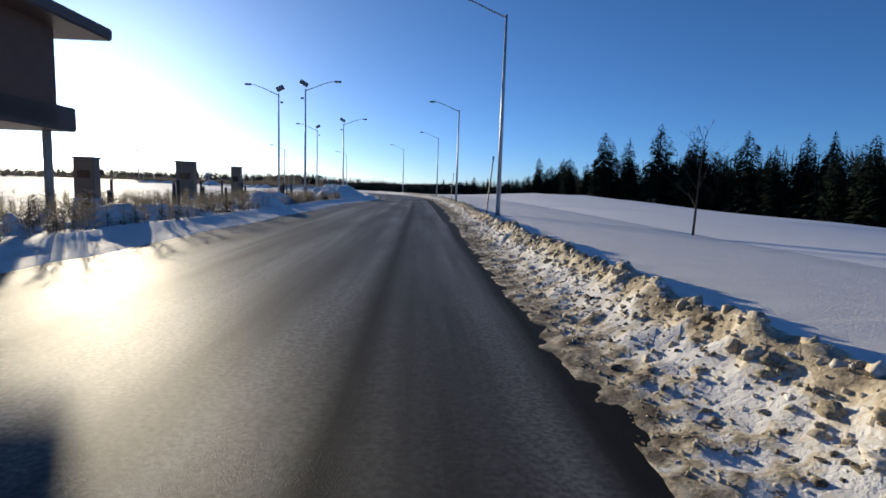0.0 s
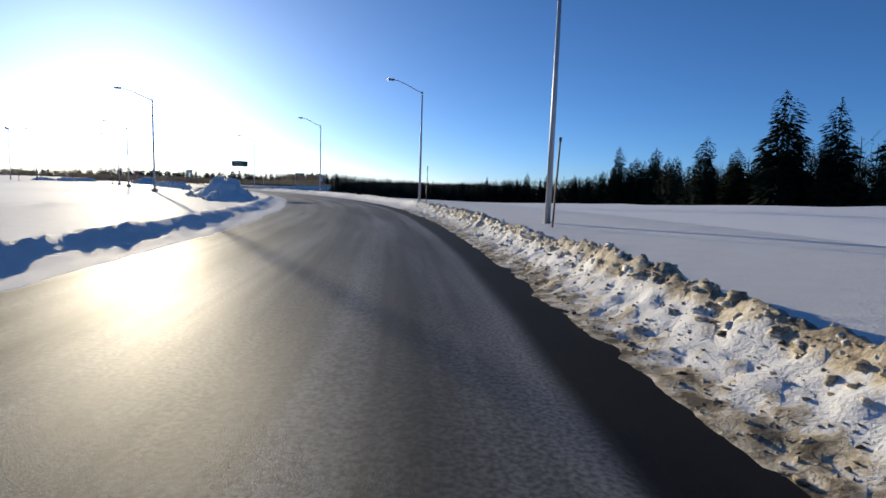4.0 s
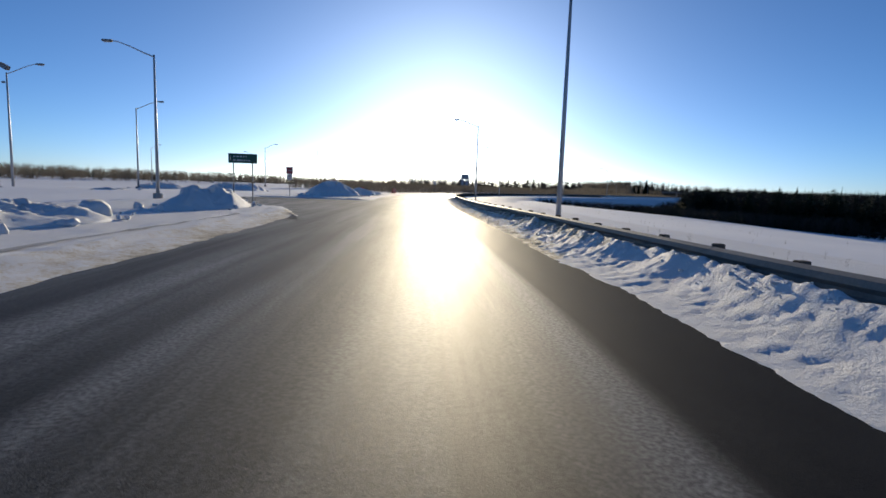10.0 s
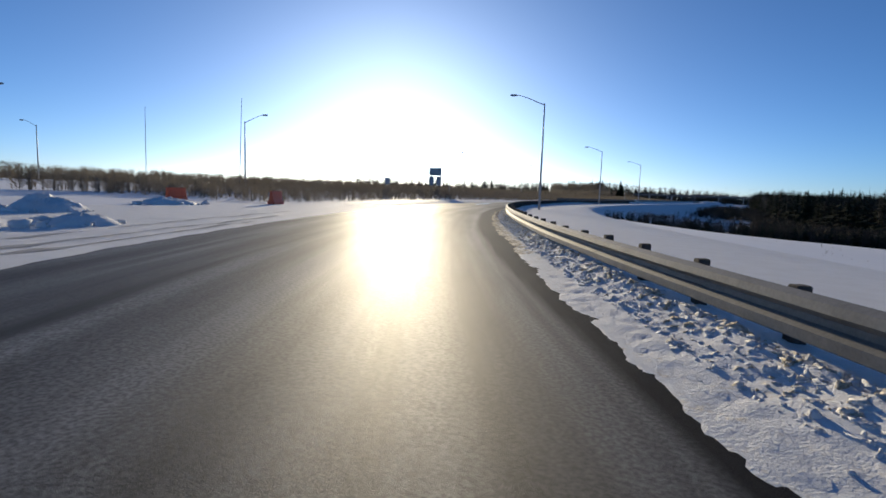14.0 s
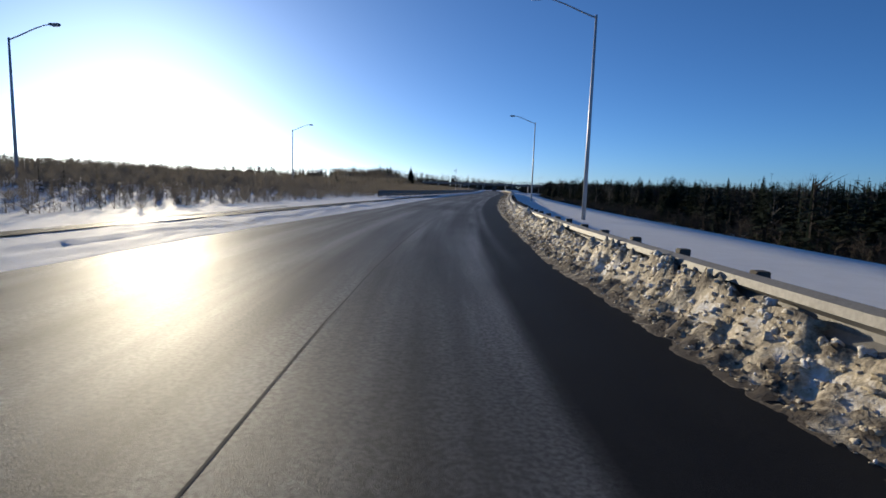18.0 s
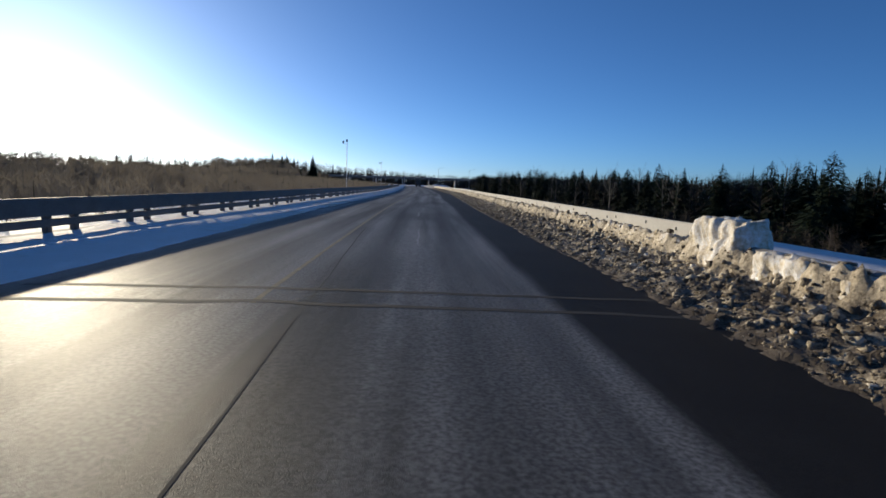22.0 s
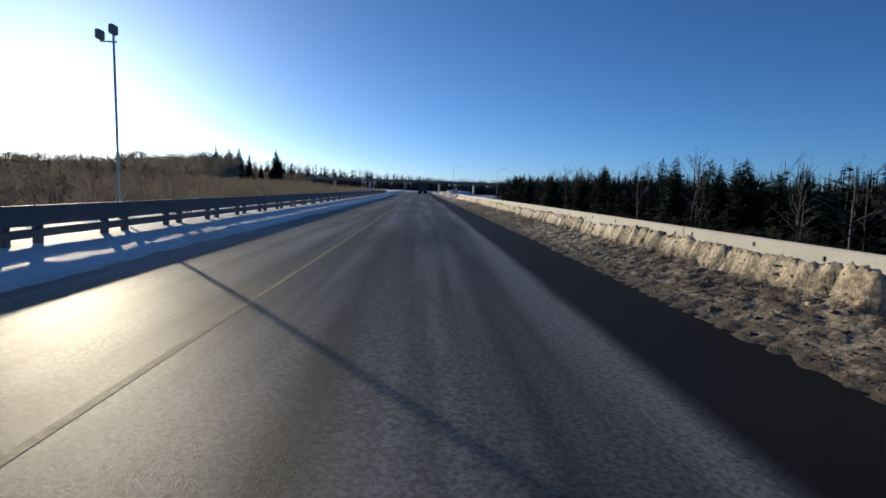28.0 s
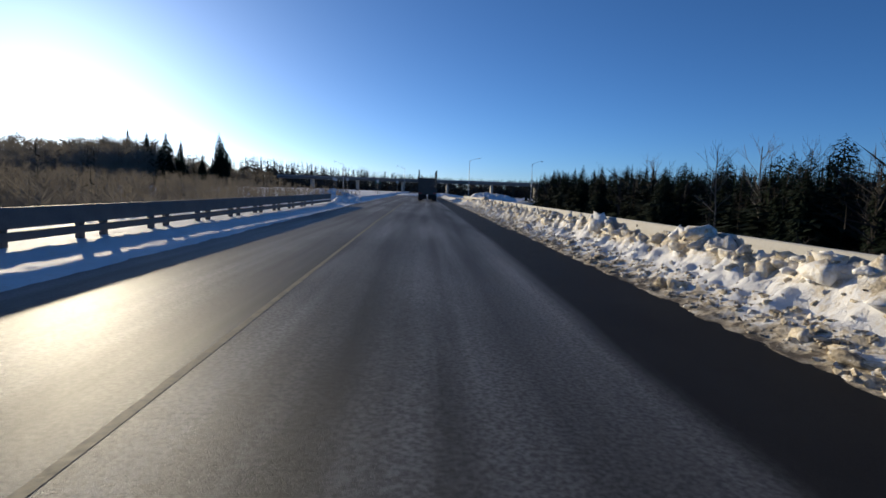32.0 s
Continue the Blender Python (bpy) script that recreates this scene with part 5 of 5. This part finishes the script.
for a, m in ((-45, INK), (45, RED)):
    bm = bmesh.new()
    box(bm, (0.4, 0.003, 0.05), (0, -0.012 - 0.003 * (a > 0), 2.1), Matrix.Rotation(radians(a), 4, "Y"))
    part("bar", bm, m, p)

# large sign backs on the bank to the left
back = empty("large_sign", pose(-151.5, 335, land(-151.5, 335) - 0.6, 0, 0, 38), "tall three-panel road sign seen from its grey back", "road sign")
for x in (-0.85, 0.85):
    part("post", tube(bmesh.new(), [(x, 0, -0.5), (x, 0, 7.2)], [0.07, 0.07], 8), ZINC, back)
for name, x, z, w, h in (("panel", 0.0, 6.1, 2.9, 1.8), ("panel", -0.86, 4.0, 1.2, 2.1), ("panel", 0.86, 4.0, 1.25, 2.1)):
    bm = bmesh.new()
    box(bm, (w, 0.04, h), (x, -0.11, z), bevel=0.01)
    pn = part(name, bm, ALUMINIUM, back)
    for dz in (-h * 0.3, h * 0.3):
        bm = bmesh.new()
        box(bm, (w * 0.94, 0.04, 0.07), (x, -0.15, z + dz))
        part("stringer", bm, ZINC, pn)
small = empty("large_sign", pose(-150, 314, land(-150, 314), 0, 0, 45), "back of a small grey road sign on two posts", "road sign")
for x in (-0.3, 0.3):
    part("post", tube(bmesh.new(), [(x, 0, -0.4), (x, 0, 3.4)], [0.04, 0.04], 8), ZINC, small)
bm = bmesh.new()
box(bm, (0.95, 0.03, 1.3), (0, -0.06, 2.75), bevel=0.008)
part("panel", bm, ALUMINIUM, small)


# ---- stakes, masts, plastic barriers ----
def stake(xy, high, lean, label="dark steel marker stake leaning by a lamp post"):
    z = land(*xy)
    ob = empty("marker_stake", pose(xy[0], xy[1], z, lean[0], lean[1], 0), label, "marker post", "marker stakes")
    part("shaft", tube(bmesh.new(), [(0, 0, -0.4), (0, 0, high)], [0.04, 0.035], 8), BLACK, ob)
    bm = bmesh.new()
    box(bm, (0.1, 0.06, 0.18), (0, 0, high - 0.02), bevel=0.01)
    part("cap", bm, BLACK, ob)


for x, y, h, a, b in ((2.1, 26.3, 3.2, -14, 6), (0.8, 61.5, 3.3, -8, 3), (-1.6, 95.8, 3.2, 0, 2), (-9.4, 126.9, 3.3, 0, 1), (-28.6, 158.6, 3.2, 1, 1), (-43.3, 176.6, 1.7, 0, 0)):
    stake((x, y), h, (a, b))
for x, y, h in ((-141.6, 272.1, 11.3), (-162.9, 273.7, 11.2), (-105.5, 185.8, 10.0), (-87.4, 190.6, 9.5)):
    z = land(x, y)
    ob = empty("mast", pose(x, y, z, random.uniform(-1.5, 1.5), random.uniform(-1.5, 1.5), 0), "thin bare metal mast standing in the snow", "mast", "masts")
    part("shaft", tube(bmesh.new(), [(0, 0, -0.3), (0, 0, h * 0.6), (0, 0, h)], [0.05, 0.04, 0.022], 8), ZINC, ob)
    bm = bmesh.new()
    box(bm, (0.35, 0.35, 0.3), (0, 0, 0.1), bevel=0.03)
    part("foot", bm, CONCRETE, ob)
    bm = bmesh.new()
    box(bm, (0.22, 0.14, 0.4), (0.1, 0, 1.3), bevel=0.02)
    part("box", bm, BLACK, ob)


def plastic_barrier(xy, turn):
    ob = empty("plastic_barrier", pose(xy[0], xy[1], land(*xy), 0, 0, turn), "orange water-filled plastic barrier in the snow", "barrier", "orange barriers")
    prof = np.array([(-0.3, 0.0), (-0.3, 0.16), (-0.16, 0.4), (-0.1, 0.98), (-0.08, 1.02), (0.08, 1.02), (0.1, 0.98), (0.16, 0.4), (0.3, 0.16), (0.3, 0.0)])
    xs = np.array([-0.85, -0.82, -0.4, -0.36, 0.36, 0.4, 0.82, 0.85])
    sc = np.array([0.9, 1, 1, 0.93, 0.93, 1, 1, 0.9])
    g = np.stack([np.broadcast_to(xs[:, None], (8, 10)), prof[None, :, 0] * sc[:, None], np.broadcast_to(prof[None, :, 1], (8, 10))], -1)
    me = sheet("shell", g, ORANGE, False, True)
    bm = bmesh.new()
    bm.from_mesh(me)
    bmesh.ops.holes_fill(bm, edges=[e for e in bm.edges if e.is_boundary])
    bm.to_mesh(me)
    bm.free()
    attach(new("shell", me), ob)
    for x in (-0.5, 0.5):
        part("filler_cap", tube(bmesh.new(), [(x, 0, 1.0), (x, 0, 1.06)], [0.06, 0.06], 12), INK, ob)
    bm = bmesh.new()
    box(bm, (0.1, 0.1, 0.5), (0.88, 0, 0.45), bevel=0.02)
    part("lug", bm, ORANGE, ob)


plastic_barrier((-121.2, 258.8), along(293) + 90)
plastic_barrier((-125.9, 253.6), along(293) + 80)


# ---- bridge camera poles ----
for x, y, high in ((-130.0, 450.0, 6.0), (-129.6, 512.9, 6.0)):
    ob = empty("camera_pole", pose(x, y, -0.9), "slim grey pole with two small cameras behind the bridge rail", "pole", "camera poles")
    h = high + 0.9
    part("shaft", tube(bmesh.new(), [(0, 0, -2.5), (0, 0, h)], [0.05, 0.034], 10), POLE, ob)
    part("bracket", tube(bmesh.new(), [(-0.42, 0, h - 0.25), (0.1, 0, h - 0.25)], [0.025, 0.025], 6), POLE, ob)
    for dx, dz in ((-0.42, -0.05), (0.0, 0.12)):
        bm = bmesh.new()
        box(bm, (0.16, 0.32, 0.3), (dx, 0, h + dz), bevel=0.03)
        part("camera_housing", bm, LUMINAIRE, ob)


# ---- log truck ahead ----
truck = empty("log_truck", pose(-119.2, 641, 0.0), "dark empty log truck with tall stakes, seen from behind", "truck")
TRUCKM = surface("dirty truck steel", (0.05, 0.05, 0.052), (0.1, 0.09, 0.08), 2.5, 0.6, 0.3, 0.2)
TYRE = surface("tyre rubber", (0.02, 0.02, 0.02), None, 5, 0.85, 0, 0.3)
for x in (-0.45, 0.45):
    bm = bmesh.new()
    box(bm, (0.14, 11.5, 0.32), (x, 5.75, 1.15), bevel=0.02)
    part("frame_rail", bm, TRUCKM, truck)
for y in (0.3, 3.2, 6.0, 8.8):
    bm = bmesh.new()
    box(bm, (2.5, 0.2, 0.2), (0, y, 1.42), bevel=0.02)
    bunk = part("bunk", bm, TRUCKM, truck)
    for x in (-1.2, 1.2):
        bm = bmesh.new()
        box(bm, (0.14, 0.16, 2.7), (x, y, 2.75), bevel=0.02)
        part("stake", bm, TRUCKM, bunk)
bm = bmesh.new()
box(bm, (2.5, 0.16, 1.9), (0, 11.6, 2.35), bevel=0.04)
part("headboard", bm, TRUCKM, truck)
bm = bmesh.new()
box(bm, (2.4, 2.2, 2.3), (0, 13.2, 2.1), bevel=0.15)
part("cab", bm, RED, truck)
bm = bmesh.new()
box(bm, (2.5, 0.1, 0.6), (0, -0.05, 1.1), bevel=0.02)
bumper = part("bumper", bm, TRUCKM, truck)
for x in (-1.05, -0.85, 0.85, 1.05):
    bm = bmesh.new()
    box(bm, (0.13, 0.05, 0.13), (x, -0.12, 1.0), bevel=0.01)
    part("tail_light", bm, RED, bumper)
for x in (-0.95, 0.95):
    bm = bmesh.new()
    box(bm, (1.1, 0.03, 0.85), (x * 0.7, 0.25, 0.62))
    part("mud_flap", bm, TYRE, truck)
    for y in (0.95, 2.25, 9.5, 13.6):
        wheel = part("wheel", tube(bmesh.new(), [(x - 0.3, y, 0.52), (x - 0.26, y, 0.52), (x + 0.26, y, 0.52), (x + 0.3, y, 0.52)], [0.46, 0.52, 0.52, 0.46], 24), TYRE, truck)
        part("hub", tube(bmesh.new(), [(x + 0.29 * (1 if x > 0 else -1), y, 0.52), (x + 0.33 * (1 if x > 0 else -1), y, 0.52)], [0.26, 0.22], 16), ZINC, wheel)

# ---- far overpass, lamps and sheds at the junction ahead ----
over = empty("overpass", pose(-75, 830, 0), "low grey highway overpass with pale piers, far ahead", "bridge")
bm = bmesh.new()
box(bm, (230, 9, 0.9), (0, 0, 5.4), bevel=0.05)
part("deck", bm, DARKSTEEL, over)
for y in (-4.4, 4.4):
    bm = bmesh.new()
    box(bm, (230, 0.25, 0.7), (0, y, 6.2))
    part("parapet", bm, ZINC, over)
for x in range(-99, 112, 22):
    bm = bmesh.new()
    box(bm, (1.0, 5, 6.6), (x, 0, 1.65), bevel=0.1)
    part("pier", bm, CONCRETE, over)
for x, y, h in ((-104, 752, 12.0), (-83, 748, 11.5), (-150, 770, 10), (-128, 800, 10.5)):
    lamp_post((x, y), 180 if x < -110 else 0, high=h, label="far grey street lamp at the junction")
for k, (x, y, w, h) in enumerate(((-84, 758, 7, 3.0), (-72, 764, 9, 3.4), (-97, 765, 5, 2.8))):
    ob = empty("shed", pose(x, y, land(x, y)), "low pale shed with a snowy roof near the overpass", "shed", "sheds")
    bm = bmesh.new()
    box(bm, (w, 5, h + 1), (0, 0, h / 2 - 0.5), bevel=0.03)
    part("walls", bm, WHITE, ob)
    bm = bmesh.new()
    box(bm, (w + 0.6, 5.6, 0.35), (0, 0, h + 0.15), bevel=0.1)
    part("roof", bm, SNOW, ob)
    bm = bmesh.new()
    box(bm, (1.1, 0.08, 2.0), (0.6, -2.53, 1.0), bevel=0.01)
    part("door", bm, BLACK, ob)
for x, y in ((-140, 690), (-137.5, 694), (-131, 700), (-126.5, 706), (-142, 705)):
    ob = empty("sign_post", pose(x, y, land(x, y)), "grey post with a small plate near the junction", "post", "junction posts")
    part("shaft", tube(bmesh.new(), [(0, 0, -0.3), (0, 0, 3.6)], [0.06, 0.05], 8), ZINC, ob)
    bm = bmesh.new()
    box(bm, (0.6, 0.03, 0.6), (0, -0.06, 3.2), bevel=0.005)
    part("plate", bm, ALUMINIUM, ob)

# ---- the inspection station by the start ----
BRICKM = surface("brown cladding", (0.20, 0.12, 0.085), (0.15, 0.09, 0.065), 1.5, 0.8, bump=0.2)
ROOFM = surface("brown metal roof", (0.16, 0.10, 0.075), (0.12, 0.08, 0.06), 0.8, 0.5, 0.2, 0.05)
KIOSKM = surface("tan painted sheet steel", (0.2, 0.165, 0.12), (0.14, 0.115, 0.085), 2, 0.6, 0.1, 0.08)
GLASS = surface("dark window glass", (0.03, 0.035, 0.04), None, 1, 0.08, 0, 0)
st = empty("inspection_station", pose(-15.1, 22.6, 0.0, 0, 0, 2), "brown station building with deep roof and canopy on posts", "building")
bm = bmesh.new()
box(bm, (23.8, 22, 4.2), (-12.6, -12, 5.6), bevel=0.03)
part("upper_wall", bm, BRICKM, st)
bm = bmesh.new()
box(bm, (16, 17, 3.6), (-15, -12, 1.7), bevel=0.03)
part("lower_wall", bm, BRICKM, st)
bm = bmesh.new()
box(bm, (27, 27, 0.5), (-13.0, -12.6, 7.6), bevel=0.06)
part("roof", bm, ROOFM, st)
bm = bmesh.new()
box(bm, (25, 24.5, 1.0), (-13.2, -12.1, 3.85), bevel=0.05)
part("canopy", bm, ROOFM, st)
for x in (-1.6, -6.2, -11, -16, -21):
    for y in (-0.4, -7.5, -15):
        if y < -0.5 and x < -2:
            continue
        part("column", tube(bmesh.new(), [(x, y, -0.2), (x, y, 3.5)], [0.17, 0.17], 14), CONCRETE, st)
for x in (-4, -8, -12, -16, -20):
    bm = bmesh.new()
    box(bm, (2.6, 0.1, 1.6), (x, -0.97, 5.7), bevel=0.02)
    win = part("window", bm, GLASS, st)
    for dx in (-1.3, 0, 1.3):
        bm = bmesh.new()
        box(bm, (0.08, 0.16, 1.7), (x + dx, -0.95, 5.7))
        part("mullion", bm, ZINC, win)

# kiosks, bollards and shrubs in front of it
for x, y, w, h in ((-22.6, 46.0, 1.5, 3.0), (-21.0, 53.0, 0.9, 2.9), (-24.5, 36.0, 1.3, 2.7)):
    ob = empty("kiosk", pose(x, y, land(x, y), 0, 0, 8), "grey box-shaped kiosk standing in the snow", "kiosk", "kiosks")
    bm = bmesh.new()
    box(bm, (w, 0.9, h), (0, 0, h / 2 - 0.05), bevel=0.04)
    part("body", bm, KIOSKM, ob)
    bm = bmesh.new()
    box(bm, (w + 0.16, 1.06, 0.14), (0, 0, h + 0.02), bevel=0.03)
    part("top", bm, LUMINAIRE, ob)
    bm = bmesh.new()
    box(bm, (w * 0.6, 0.04, 0.5), (0, -0.47, h * 0.6), bevel=0.01)
    part("screen", bm, GLASS, ob)
for k in range(22):
    s, o = 20 + k * 2.6 + random.uniform(-1, 1), random.uniform(-19, -11.5)
    p = on_road(s, o)
    ob = empty("bollard", pose(p[0], p[1], land(p[0], p[1])), "dark steel bollard in the snow", "bollard", "bollards")
    h = random.uniform(0.9, 1.6)
    part("shaft", tube(bmesh.new(), [(0, 0, -0.2), (0, 0, h)], [0.08, 0.08], 10), BLACK, ob)
    part("cap", tube(bmesh.new(), [(0, 0, h - 0.02), (0, 0, h + 0.07)], [0.1, 0.07], 10), ZINC, ob)
spots = []
for _ in range(1700):
    s = rng.uniform(-4, 56)
    o = -8.0 - 9 * rng.random() ** 1.5
    p = on_road(s, o)
    g = land(p[0], p[1]) - 0.1
    spots.append((p[0], p[1], g, g + rng.uniform(0.4, 1.15)))
forest("station_shrubs", spots, "low leafless hedge shrubs in the snow by the station", (NEEDLES, BRUSH), 0.1, 10)
